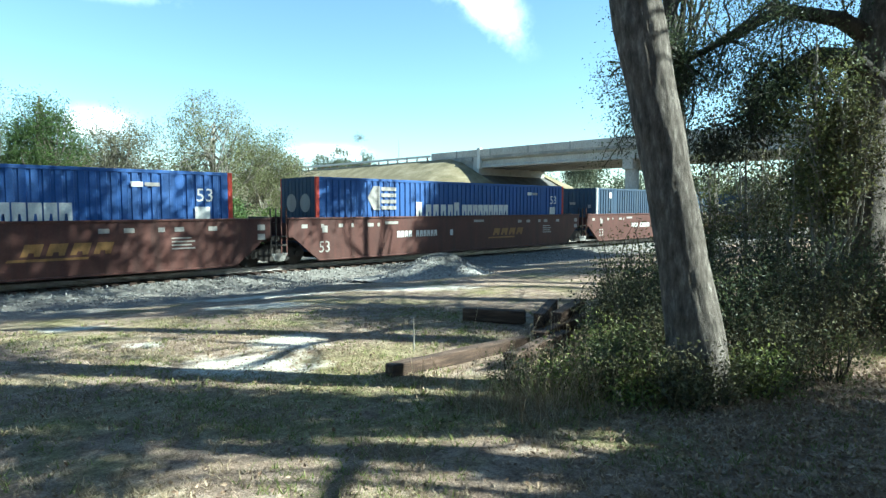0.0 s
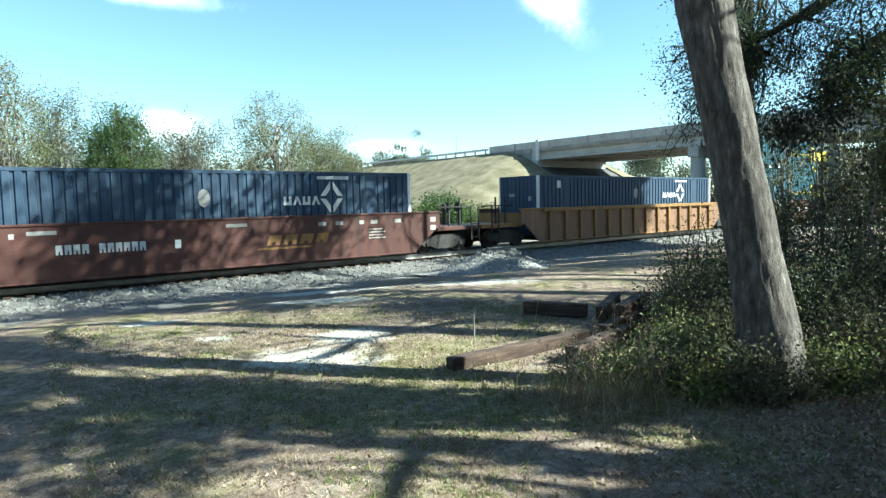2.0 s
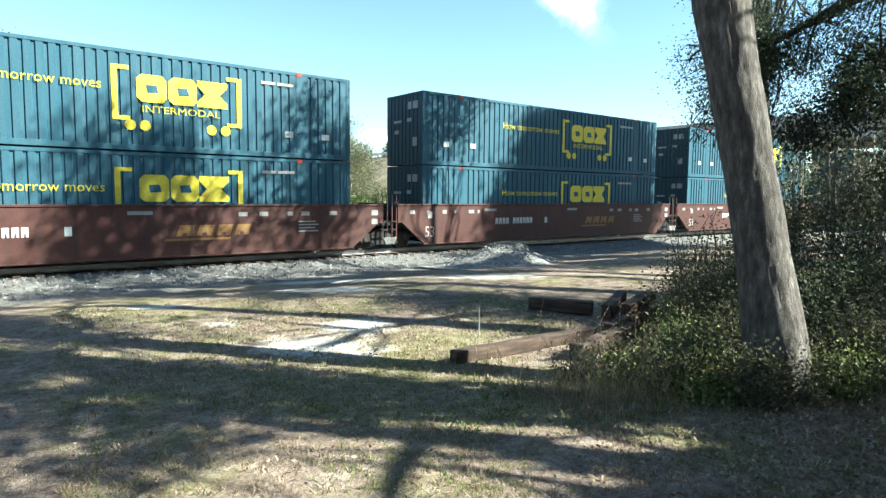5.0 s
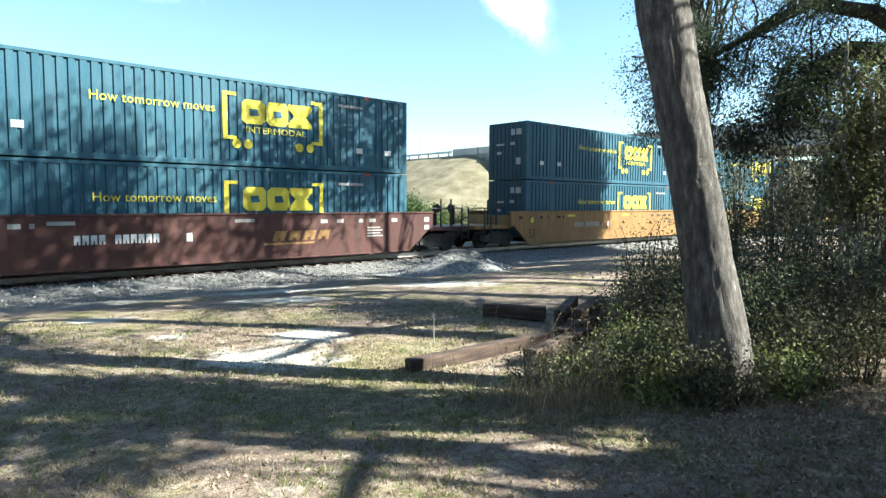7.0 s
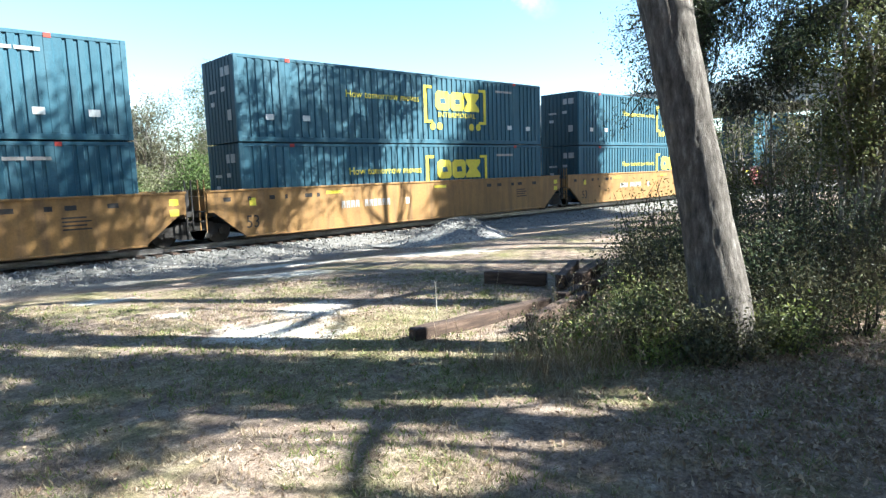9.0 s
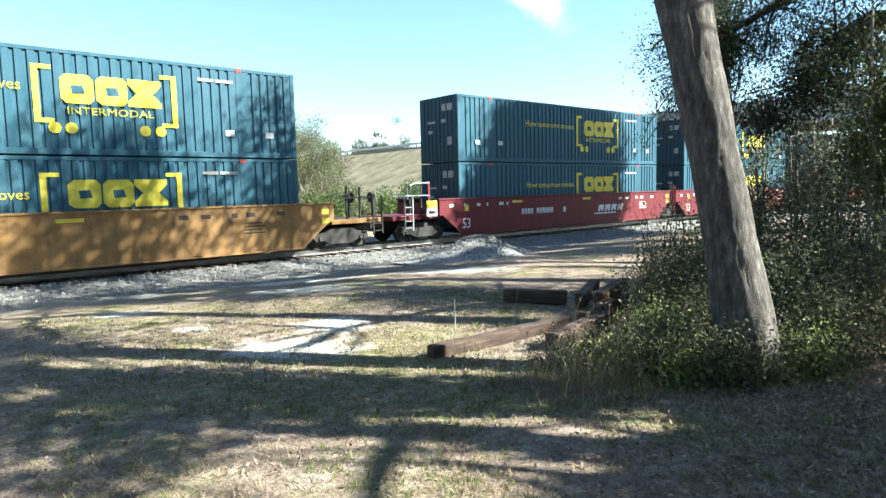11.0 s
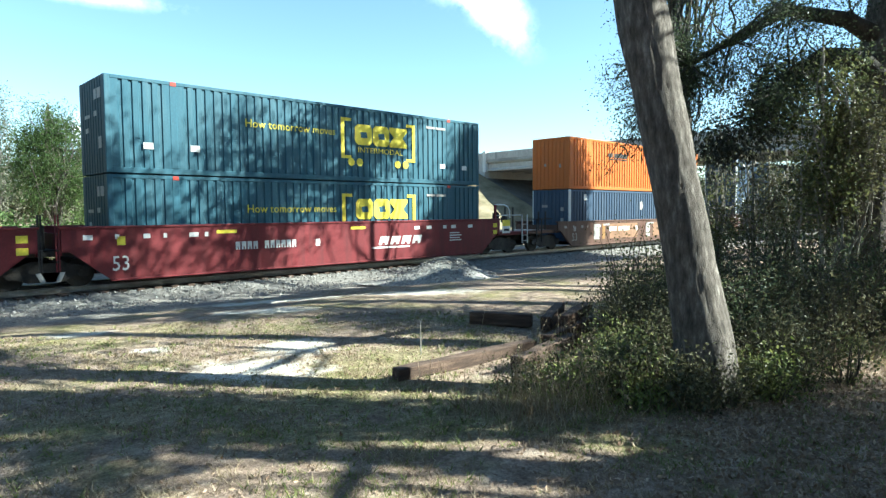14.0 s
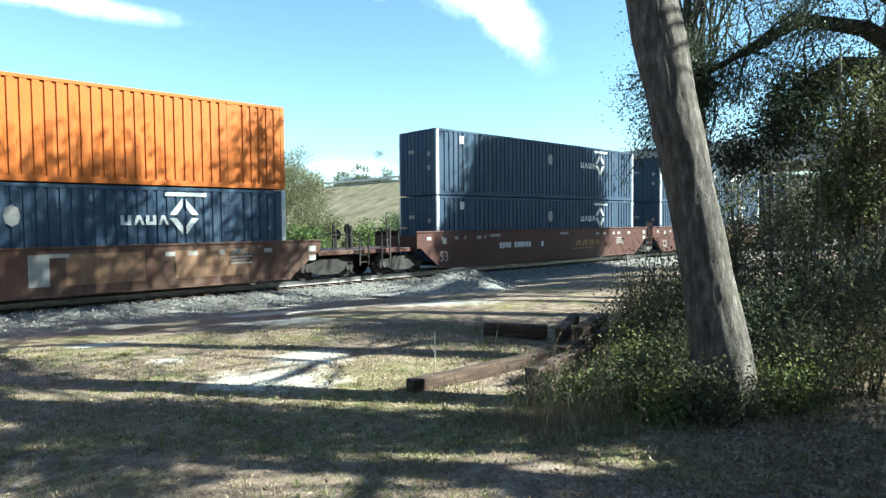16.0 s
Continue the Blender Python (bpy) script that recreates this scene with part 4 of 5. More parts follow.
def lettering(body, size, mat, parent, x, z, y, name="lettering", squeeze=1.0, label=""):
    cu = bpy.data.curves.new(name, "FONT")
    cu.body, cu.size, cu.extrude, cu.resolution_u = body, size, 0.002, 2
    cu.align_x = "LEFT"
    tmp = bpy.data.objects.new("tmp", cu)
    scene.collection.objects.link(tmp)
    bpy.context.view_layer.update()
    me = bpy.data.meshes.new_from_object(tmp.evaluated_get(bpy.context.evaluated_depsgraph_get()))
    bpy.data.objects.remove(tmp)
    me.materials.clear()
    me.materials.append(mat)
    o = part(name, me, mat, parent, label)
    o.matrix_basis = pose(x, y, z, 90) @ Matrix.Diagonal((squeeze, 1, 1, 1))
    return o


def mark(rows, mat, parent, y, name="marking", label=""):
    """Flat painted bars x0, z0, x1, z1 on a side that faces -y."""
    bm = bmesh.new()
    for x0, z0, x1, z1 in rows:
        box(bm, x0, y - 0.004, z0, x1, y, z1)
    return part(name, bm, mat, parent, label)


def poly_mark(outlines, mat, parent, y, name="marking", label=""):
    v, f = [], []
    for o in outlines:
        b = len(v)
        v += [(x, y - 0.004, z) for x, z in o]
        f.append(tuple(range(b, b + len(o))))
    return part(name, (v, f), mat, parent, label)


def container(name_label, wall, end, post, kind):
    """A 16 m box: x from 0 at its leading end, y about its middle, z from its floor."""
    c = thing("shipping_container", name_label, "container", "containers on the train")
    yo = -C_W / 2
    post_w = 0.16
    # grooved sides between posts at the ends and at the lifting points
    lift = (2.0, C_LEN - 2.0)
    for out, y in ((-1, yo + 0.012), (1, -yo - 0.012)):
        for a, b in ((post_w, lift[0] - 0.11), (lift[0] + 0.11, lift[1] - 0.11), (lift[1] + 0.11, C_LEN - post_w)):
            part("side_wall", groove_wall(a, b, 0.17, C_H - 0.11, y, out), wall, c)
    part("roof", boxes((0.07, yo + 0.09, C_H - 0.07, C_LEN - 0.07, -yo - 0.09, C_H - 0.03)), wall, c)
    part("floor", boxes((0.07, yo + 0.09, 0.05, C_LEN - 0.07, -yo - 0.09, 0.12)), end, c)
    for y0, y1 in ((yo, yo + 0.09), (-yo - 0.09, -yo)):
        part("top_rail", boxes((post_w, y0, C_H - 0.11, C_LEN - post_w, y1, C_H), bevel=0.01), wall, c)
        part("bottom_rail", boxes((post_w, y0, 0.0, C_LEN - post_w, y1, 0.17), bevel=0.01), wall, c)
        for x in lift:
            part("lifting_post", boxes((x - 0.11, y0, 0.172, x + 0.11, y1, C_H - 0.112), bevel=0.01), wall, c)
        for x in (0, C_LEN - post_w):
            part("corner_post", boxes((x, y0 - 0.002, 0.0, x + post_w, y1, C_H), bevel=0.012), post, c)
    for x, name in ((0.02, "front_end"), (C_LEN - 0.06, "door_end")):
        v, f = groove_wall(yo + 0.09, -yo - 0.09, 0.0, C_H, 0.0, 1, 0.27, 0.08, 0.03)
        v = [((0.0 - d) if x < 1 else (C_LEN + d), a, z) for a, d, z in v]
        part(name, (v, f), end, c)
    for x in lift:
        for z in (0.0, C_H - 0.13):
            part("lifting_fitting", boxes((x - 0.09, yo - 0.012, z, x + 0.09, yo - 0.002, z + 0.12)), RED_POST if kind == "teal" and z > 1 else wall, c)
    y = yo - 0.003
    if kind == "teal":
        x0 = 8.33
        for e, g in ((x0, 1), (x0 + 3.8, -1)):
            poly_mark([[(e, 0.87), (e + g * 0.48, 0.87), (e + g * 0.48, 0.99), (e + g * 0.16, 0.99), (e + g * 0.16, 2.32), (e + g * 0.48, 2.32), (e + g * 0.48, 2.44), (e, 2.44)][::g]], YELLOW, c, y, "bracket_marking", "yellow bracket shape")
        for k in range(3):
            a = x0 + 0.66 + k * 0.89
            block = [(0.14, 1.43), (0.72, 1.43), (0.84, 1.56), (0.84, 2.1), (0.72, 2.24), (0.14, 2.24), (0, 2.1), (0, 1.56)]
            if k == 2:
                block = [(-0.04, 1.43), (0.9, 1.43), (0.9, 1.58), (0.66, 1.83), (0.9, 2.08), (0.9, 2.24), (-0.04, 2.24), (-0.04, 2.08), (0.2, 1.83), (-0.04, 1.58)]
            poly_mark([[(a + p, q) for p, q in block]], YELLOW, c, y, "emblem", "yellow emblem block")
            if k == 2:
                continue
            poly_mark([[(a + 0.3, 1.7), (a + 0.62, 1.72), (a + 0.56, 1.95), (a + 0.26, 1.93)]], wall, c, y - 0.003, "emblem_core")
        lettering("INTERMODAL", 0.30, YELLOW, c, x0 + 0.78, 1.13, y - 0.004, "lettering", 1.24)
        for cx in (0.47, 0.88, 2.83, 3.27):
            poly_mark([[(x0 + cx + 0.16 * math.cos(w), 0.74 + 0.16 * math.sin(w)) for w in np.linspace(0, 2 * math.pi, 12, endpoint=False)]], YELLOW, c, y, "dot_marking")
        lettering("How tomorrow moves", 0.40, YELLOW, c, 4.38, 1.72, y - 0.002, "slogan", 0.98)
        mark([(12.8, 2.38, 13.3, 2.48)], GREY_MARK, c, y, "number_bar")
        mark([(13.35, 2.38, 13.95, 2.48)], GREY_MARK, c, y, "number_bar")
        for px, pz in ((1.05, 0.75), (2.5, 0.75), (13.62, 0.68), (15.0, 0.66)):
            mark([(px, pz, px + 0.3, pz + 0.2)], WHITE, c, y, "placard")
        for r in ((-0.95, 2.25, -0.6, 2.55), (-0.5, 2.25, -0.25, 2.55), (0.4, 1.3, 0.7, 1.45), (-0.9, 0.75, -0.6, 1.1), (0.2, 1.75, 0.75, 1.85), (-0.5, 1.75, -0.2, 1.9)):
            part("end_placard", boxes((-0.004, r[0], r[1], 0.0, r[2], r[3])), GREY_MARK, c)
    elif kind == "navy":
        mark([(1.42, 2.3, 1.68, 2.65)], WHITE, c, y, "placard")
        x0 = 10.7
        for k in range(4):
            q = x0 + 0.36 * k
            poly_mark([[(q, 1.72), (q + 0.3, 1.72), (q + 0.3, 2.02), (q + 0.2, 2.02), (q + 0.2, 1.82), (q + 0.1, 1.82), (q + 0.1, 2.02), (q, 2.02)] if k % 2 == 0 else [(q, 1.72), (q + 0.08, 1.72), (q + 0.16, 1.9), (q + 0.24, 1.72), (q + 0.32, 1.72), (q + 0.2, 2.02), (q + 0.1, 2.02)]], WHITE, c, y, "letter_bar", "white letter bar")
        cx, cz, r, w = x0 + 1.88, 1.98, 0.6, 0.24
        for sx, sz in ((-1, 1), (1, 1), (1, -1), (-1, -1)):
            poly_mark([[(cx + sx * (r - 0.06) * 0.85, cz + sz * 0.05), (cx + sx * (r - w - 0.06) * 0.8, cz + sz * 0.05), (cx + sx * 0.05, cz + sz * (r - w - 0.05)), (cx + sx * 0.05, cz + sz * (r - 0.02))]], WHITE, c, y, "emblem", "white diamond emblem stroke")
        mark([(12.0, 2.62, 13.3, 2.74)], WHITE, c, y, "number_bars")
        poly_mark([[(8.0 + 0.2 * math.cos(w), 2.0 + 0.3 * math.sin(w)) for w in np.linspace(0, 6.283, 8, endpoint=False)]], GREY_MARK, c, y, "round_decal")
        for r in ((0.2, 1.9, 0.6, 2.05), (-0.9, 1.7, -0.7, 1.9), (-0.9, 1.1, -0.7, 1.3)):
            part("end_placard", boxes((-0.004, r[0], r[1], 0.0, r[2], r[3])), GREY_MARK, c)
    elif kind == "blue":
        x0 = 3.1
        poly_mark([[(x0 - 0.65, 2.12), (x0 - 0.35, 2.6), (x0 + 0.0, 2.6), (x0 + 0.0, 1.62), (x0 - 0.35, 1.62)]], GREY_MARK, c, y, "emblem", "faded white arrow emblem")
        for z in (1.64, 1.9, 2.16, 2.42):
            mark([(x0 + 0.06, z, x0 + 0.86, z + 0.15)], GREY_MARK, c, y, "emblem_stripe")
        big = [(5.1, 0.62)] + [(5.1 + 0.46 * k + 0.1, 0.52) for k in range(1, 5)] + [(7.45, 0.62)] + [(7.45 + 0.375 * k + 0.14, 0.52) for k in range(1, 10)]
        for a, h in big:
            poly_mark([[(a, 1.34), (a + 0.12, 1.34), (a + 0.15, 1.34 + h * 0.4), (a + 0.2, 1.34 + h * 0.4), (a + 0.22, 1.34), (a + 0.33, 1.34), (a + 0.33, 1.34 + h), (a, 1.34 + h)]], WHITE, c, y, "letter_bar", "white letter bar")
        lettering("53", 0.62, WHITE, c, 14.88, 1.92, y - 0.002, "size_lettering")
        mark([(14.85, 1.36, 15.35, 1.75)], WHITE, c, y, "placard")
        mark([(12.9, 2.36, 13.25, 2.52)], WHITE, c, y, "number_bar")
        mark([(13.3, 2.38, 13.75, 2.5)], GREY_MARK, c, y, "number_bar")
        for cy in (-0.55, 0.45):
            bm = bmesh.new()
            bmesh.ops.create_circle(bm, cap_ends=True, segments=20, radius=0.36, matrix=Matrix.Translation((-0.004, cy, 1.9)) @ Matrix.Rotation(radians(90), 4, "Y"))
            part("end_disc", bm, GREY_MARK, c)
    elif kind == "orange":
        mark([(4.0, 1.95, 4.5, 2.2), (4.65, 1.95, 6.2, 2.2), (4.0, 1.82, 6.2, 1.88)], DARK_STEEL, c, y, "letter_bars", "dark letter bars")
        for r in ((0.3, 1.3, 0.45, 1.45), (-0.7, 1.2, -0.6, 1.4)):
            part("end_placard", boxes((-0.004, r[0], r[1], 0.0, r[2], r[3])), GREY_MARK, c)
    return c


KINDS = {
    "blue": ("blue corrugated steel container with faded white lettering", BLUE, NAVY, RED_POST),
    "navy": ("dark navy corrugated container with white corner posts", NAVY, NAVY, WHITE),
    "teal": ("teal corrugated container with yellow markings", TEAL, TEAL_SHADED, TEAL),
    "orange": ("bright orange corrugated container with dark shaded end", ORANGE, ORANGE, ORANGE)}
MASTERS = {}


def put_container(kind, s, tier):
    label, wall, end, post = KINDS[kind]
    if kind not in MASTERS:
        MASTERS[kind] = c = container(label, wall, end, post, kind)
    else:
        c = copy_thing(MASTERS[kind], Matrix())
    MOVING.append((c, s, SEAT_Z + tier * (C_H + 0.05)))


def truck(parent, x, heavy=True):
    """A two-axle bogie with its side frames; wheels stand on the rails."""
    t = part("bogie", boxes((-0.15, -1.05, 0.35, 0.15, 1.05, 0.62), bevel=0.03), DARK_STEEL, parent)
    t.location = (x, 0, RAIL_Z)
    for sy in (-1.0, 1.0):
        part("side_frame", plate([(-1.2, 0.42), (-1.05, 0.3), (-0.75, 0.34), (-0.45, 0.2), (0.45, 0.2), (0.75, 0.34), (1.05, 0.3), (1.2, 0.42), (1.15, 0.62), (0.7, 0.66), (0.4, 0.8), (-0.4, 0.8), (-0.7, 0.66), (-1.15, 0.62)], sy - 0.07, sy + 0.07), DARK_STEEL, t)
        for sx in (-0.89, 0.89):
            bm = bmesh.new()
            bmesh.ops.create_cone(bm, cap_ends=True, segments=24, radius1=0.42, radius2=0.42, depth=0.12, matrix=Matrix.Translation((sx, sy * 0.76, 0.42)) @ Matrix.Rotation(radians(90), 4, "X"))
            bmesh.ops.create_cone(bm, cap_ends=True, segments=24, radius1=0.455, radius2=0.455, depth=0.03, matrix=Matrix.Translation((sx, sy * 0.68, 0.42)) @ Matrix.Rotation(radians(90), 4, "X"))
            bmesh.ops.create_cone(bm, cap_ends=True, segments=12, radius1=0.1, radius2=0.1, depth=0.12, matrix=Matrix.Translation((sx, sy * 1.06, 0.42)) @ Matrix.Rotation(radians(90), 4, "X"))
            part("wheel", bm, DARK_STEEL, t)


def well_car(style, mat, label, lead, tail, code):
    """A well unit: x from 0 at the leading end of its box. lead, tail: metres of platform beyond the box, long at couplers."""
    c = thing("well_car", label, "railway car", "cars of the train")
    z0, z1 = RAIL_Z + 0.2, RAIL_Z + (1.48 if mat is RUST_CAR else 1.70)
    a, b = -1.3, C_LEN + 1.3
    low = RAIL_Z + 0.95
    for sy, name in ((-1, "side_sill"), (1, "side_sill")):
        y0, y1 = (-HALF, -HALF + 0.1) if sy < 0 else (HALF - 0.1, HALF)
        panel = RUST_PANEL if style == "ribbed" else mat
        o = part(name, plate([(a, z1), (a, low + 0.1), (a + 0.2, low + 0.1), (a + 1.25, z0), (b - 1.25, z0), (b - 0.2, low + 0.1), (b, low + 0.1), (b, z1)], y0, y1), panel, c)
        yy = -HALF if sy < 0 else HALF
        part("top_chord", boxes((a - 0.05, min(yy, yy - sy * -0.0) - 0.035 if sy < 0 else yy - 0.15, z1 + 0.002, b + 0.05, yy + 0.15 if sy < 0 else yy + 0.035, z1 + 0.075), bevel=0.012), mat, o)
        part("bottom_chord", boxes((a + 1.25, yy - 0.03, z0 - 0.06, b - 1.25, yy + 0.03, z0 - 0.002), bevel=0.01), mat, o)
        if style == "ribbed" and sy < 0:
            for i in range(14):
                x = a + 1.9 + i * (b - a - 3.8) / 13
                part("rib", plate([(x - 0.05, z0 + 0.003), (x + 0.05, z0 + 0.003), (x + 0.09, z1 - 0.003), (x - 0.09, z1 - 0.003)], -HALF - 0.12, -HALF - 0.002), mat, o)
            part("flange", boxes((a + 1.4, -HALF - 0.16, z1 - 0.1, b - 1.4, -HALF - 0.037, z1 + 0.07), bevel=0.01), mat, o)
    part("floor", boxes((a + 1.6, -HALF + 0.1, z0, b - 1.6, HALF - 0.1, z0 + 0.06)), DARK_STEEL, c)
    if mat is RUST_CAR:
        for x0, x1, tone in ((2.2, 2.8, GREY_MARK), (3.1, 3.4, AMBER_CAR), (3.9, 7.2, RUST_PANEL), (8.3, 8.8, GREY_MARK), (9.2, 11.3, RUST_PANEL), (12.2, 14.6, RUST_PANEL)):
            mark([(x0, z0 + 0.25, x1, z1 - 0.14)], tone, c, -HALF - 0.002, "worn_panel", "worn pale patch of old paint")
    for sgn, x, ext in ((-1, a, lead), (1, b, tail)):
        e = x + sgn * ext
        p = part("end_platform", boxes((min(x + (0.5 if sgn < 0 else -0.5), e), -1.25, low - 0.02, max(x + (0.5 if sgn < 0 else -0.5), e), 1.25, low + 0.16), bevel=0.02), DARK_STEEL if ext < 1.4 else mat, c)
        part("bulkhead", boxes((x - 0.03, -HALF + 0.1, low, x + 0.03, HALF - 0.1, z1 - 0.12)), mat, c)
        if ext > 1.4:
            # coupler end: sill, coupler, ladder, posts, brake gear
            part("centre_sill", boxes((min(x, e + sgn * 0.25), -0.28, low - 0.38, max(x, e + sgn * 0.25), 0.28, low - 0.022)), DARK_STEEL, p)
            part("coupler", boxes((min(e, e + sgn * 0.75), -0.15, low - 0.35, max(e, e + sgn * 0.75), 0.15, low - 0.06), bevel=0.05), DARK_STEEL, p)
            for k in range(4):
                part("ladder_rung", boxes((e - sgn * 0.5 - 0.03, -1.42, low - 0.35 + k * 0.28, e - sgn * 0.5 + 0.45, -1.385, low - 0.315 + k * 0.28)), GALV if mat is RED_CAR else DARK_STEEL, p)
            for px in (0.0, 0.42):
                part("ladder_rail", boxes((e - sgn * 0.5 + px - 0.03, -1.44, low - 0.45, e - sgn * 0.5 + px + 0.02, -1.39, z1 + 0.25)), GALV if mat is RED_CAR else DARK_STEEL, p)
            part("hand_rail", boxes((min(x, e), -1.3, z1 + 0.2, max(x, e) - 0.35, -1.26, z1 + 0.25)), GALV if mat is RED_CAR else DARK_STEEL, p)
            part("brake_stand", boxes((e - sgn * 0.35 - 0.06, 0.5, low + 0.162, e - sgn * 0.35 + 0.06, 0.7, z1 + 0.35), bevel=0.02), DARK_STEEL, p)
            bm = bmesh.new()
            bmesh.ops.create_cone(bm, cap_ends=True, segments=16, radius1=0.22, radius2=0.22, depth=0.03, matrix=Matrix.Translation((e - sgn * 0.2, 0.6, z1 + 0.2)) @ Matrix.Rotation(radians(90), 4, "Y"))
            part("brake_wheel", bm, DARK_STEEL, p)
            for px in (0.75, 1.35):
                part("upright", boxes((x + sgn * px - 0.03, -1.2, low + 0.162, x + sgn * px + 0.03, -1.14, z1 + 0.62)), DARK_STEEL, p)
            if mat is RED_CAR:
                part("warning_plate", boxes((x + sgn * 0.45 - 0.28, -1.52, low + 0.45, x + sgn * 0.45 + 0.28, -1.49, low + 0.75)), YELLOW, p, "yellow warning plate")
                part("notice_plate", boxes((x + sgn * 0.45 - 0.28, -1.52, low + 0.1, x + sgn * 0.45 + 0.28, -1.49, low + 0.445)), WHITE, p, "white notice plate")
                part("notice_bar", boxes((x + sgn * 0.45 - 0.2, -1.526, low + 0.2, x + sgn * 0.45 + 0.2, -1.521, low + 0.32)), DARK_STEEL, p)
                bm = bmesh.new()
                bends = [(0.2, z1 + 0.75), (0.9, z1 + 0.75), (1.15, z1 + 0.66), (1.3, z1 + 0.45), (1.32, z1 + 0.1)]
                for (xa, za), (xb, zb) in zip(bends, bends[1:]):
                    d = Vector((sgn * (xb - xa), 0, zb - za))
                    bmesh.ops.create_cone(bm, cap_ends=True, segments=8, radius1=0.03, radius2=0.03, depth=d.length + 0.03,
                                          matrix=Matrix.Translation((x + sgn * (xa + xb) / 2, -1.0, (za + zb) / 2)) @ d.to_track_quat("Z", "Y").to_matrix().to_4x4())
                part("curved_rail", bm, WHITE, p, "white curved hand rail")
                part("end_stake", boxes((x + sgn * 0.2 - 0.05, -1.05, z1 - 0.1, x + sgn * 0.2 + 0.05, -0.95, z1 + 0.75)), RED_CAR, p, "red upright stake")
            truck(c, x + sgn * 0.55)
        else:
            for k in range(3):
                part("step", boxes((x + sgn * 0.25 - 0.2, -1.46, low - 0.5 + k * 0.32, x + sgn * 0.25 + 0.2, -1.42, low - 0.46 + k * 0.32)), GALV if k == 0 else DARK_STEEL, p)
            for px in (-0.22, 0.2):
                part("grab_iron", boxes((x + sgn * 0.25 + px - 0.02, -1.45, low - 0.55, x + sgn * 0.25 + px + 0.02, -1.41, z1 + 0.42)), mat if px > 0 else DARK_STEEL, p)
            part("splash_plate", plate([(x + sgn * 0.35 - 0.3, low - 0.45), (x + sgn * 0.35 - 0.18, low - 0.72), (x + sgn * 0.35 + 0.18, low - 0.72), (x + sgn * 0.35 + 0.3, low - 0.45)], -1.47, -1.44), GREY_MARK, p)
            if sgn < 0:
                truck(c, x - ext)
            part("hose_bracket", boxes((x + sgn * 0.3 - 0.05, -0.6, low + 0.16, x + sgn * 0.3 + 0.05, 0.6, z1 + 0.1)), DARK_STEEL, p)
    y = -HALF - 0.003
    ink = DARK_STEEL if mat is AMBER_CAR and style != "ribbed" else (WHITE if mat is RED_CAR else GREY_MARK)
    if style != "ribbed":
        lettering("53", 0.62, ink, c, -0.02, 0.42, y - 0.002, "size_lettering", 0.85)
        for k in range(11):
            if k != 4:
                q = 3.85 + k * 0.215
                poly_mark([[(q, 0.86), (q + 0.06, 0.86), (q + 0.07, 0.97), (q + 0.1, 0.97), (q + 0.11, 0.86), (q + 0.165, 0.86), (q + 0.165, 1.13), (q, 1.13)]], WHITE if mat is not AMBER_CAR else GREY_MARK, c, y, "number_bar", "white number bar")
        mark([(7.0, 0.86, 7.18, 1.12)], WHITE, c, y, "number_bar")
        if mat in (BROWN_CAR, RED_CAR):
            em = WHITE if mat is RED_CAR else AMBER_CAR
            for k in range(4):
                q = 9.95 + k * 0.6
                poly_mark([[(q, 0.76), (q + 0.16, 0.76), (q + 0.2, 0.86), (q + 0.32, 0.86), (q + 0.32, 0.76), (q + 0.46, 0.76), (q + 0.58, 1.1), (q + 0.12, 1.1)]], em, c, y, "emblem", "slanted emblem block")
            poly_mark([[(9.6, 0.62), (11.6, 0.62), (11.64, 0.69), (9.66, 0.69)]], em, c, y, "emblem_stripe")
        for k, w in ((-0.75, 0.25), (0.1, 0.12), (0.9, 0.2), (1.5, 0.1), (2.3, 0.3), (2.8, 0.12), (11.9, 0.3), (12.6, 0.3), (13.6, 0.2), (14.1, 0.3), (15.2, 0.3)):
            mark([(k, z1 - 0.32, k + w, z1 - 0.18)], ink, c, y, "stencil_bar")
        for k in range(4):
            mark([(14.0, z0 + 0.62 + 0.11 * k, 14.75 - 0.12 * (k % 2), z0 + 0.665 + 0.11 * k)], ink, c, y, "stencil_bar")
        for q in ((0.15, z1 - 0.5, 0.38, z1 - 0.24), (3.2, z1 - 0.24, 3.9, z1 - 0.13), (8.6, z1 - 0.24, 9.3, z1 - 0.13), (b - 0.5, z1 - 0.35, b - 0.22, z1 - 0.15), (b - 0.5, z1 - 0.68, b - 0.22, z1 - 0.48)):
            mark([q], YELLOW if mat in (RED_CAR, AMBER_CAR) else GREY_MARK, c, y, "reflector")
    return c


CARS = {
    "brown": ("smooth", BROWN_CAR, "oxide brown steel well car with white stencils"),
    "amber_rib": ("ribbed", AMBER_CAR, "rusty yellow well car with upright side ribs"),
    "amber": ("smooth", AMBER_CAR, "weathered yellow steel well car streaked with rust"),
    "red": ("smooth", RED_CAR, "oxide red steel well car with white stencils"),
    "rust": ("smooth", RUST_CAR, "rusty pale brown steel well car")}
CAR_MASTERS = {}
LONG, SHORT = 2.3, 0.32
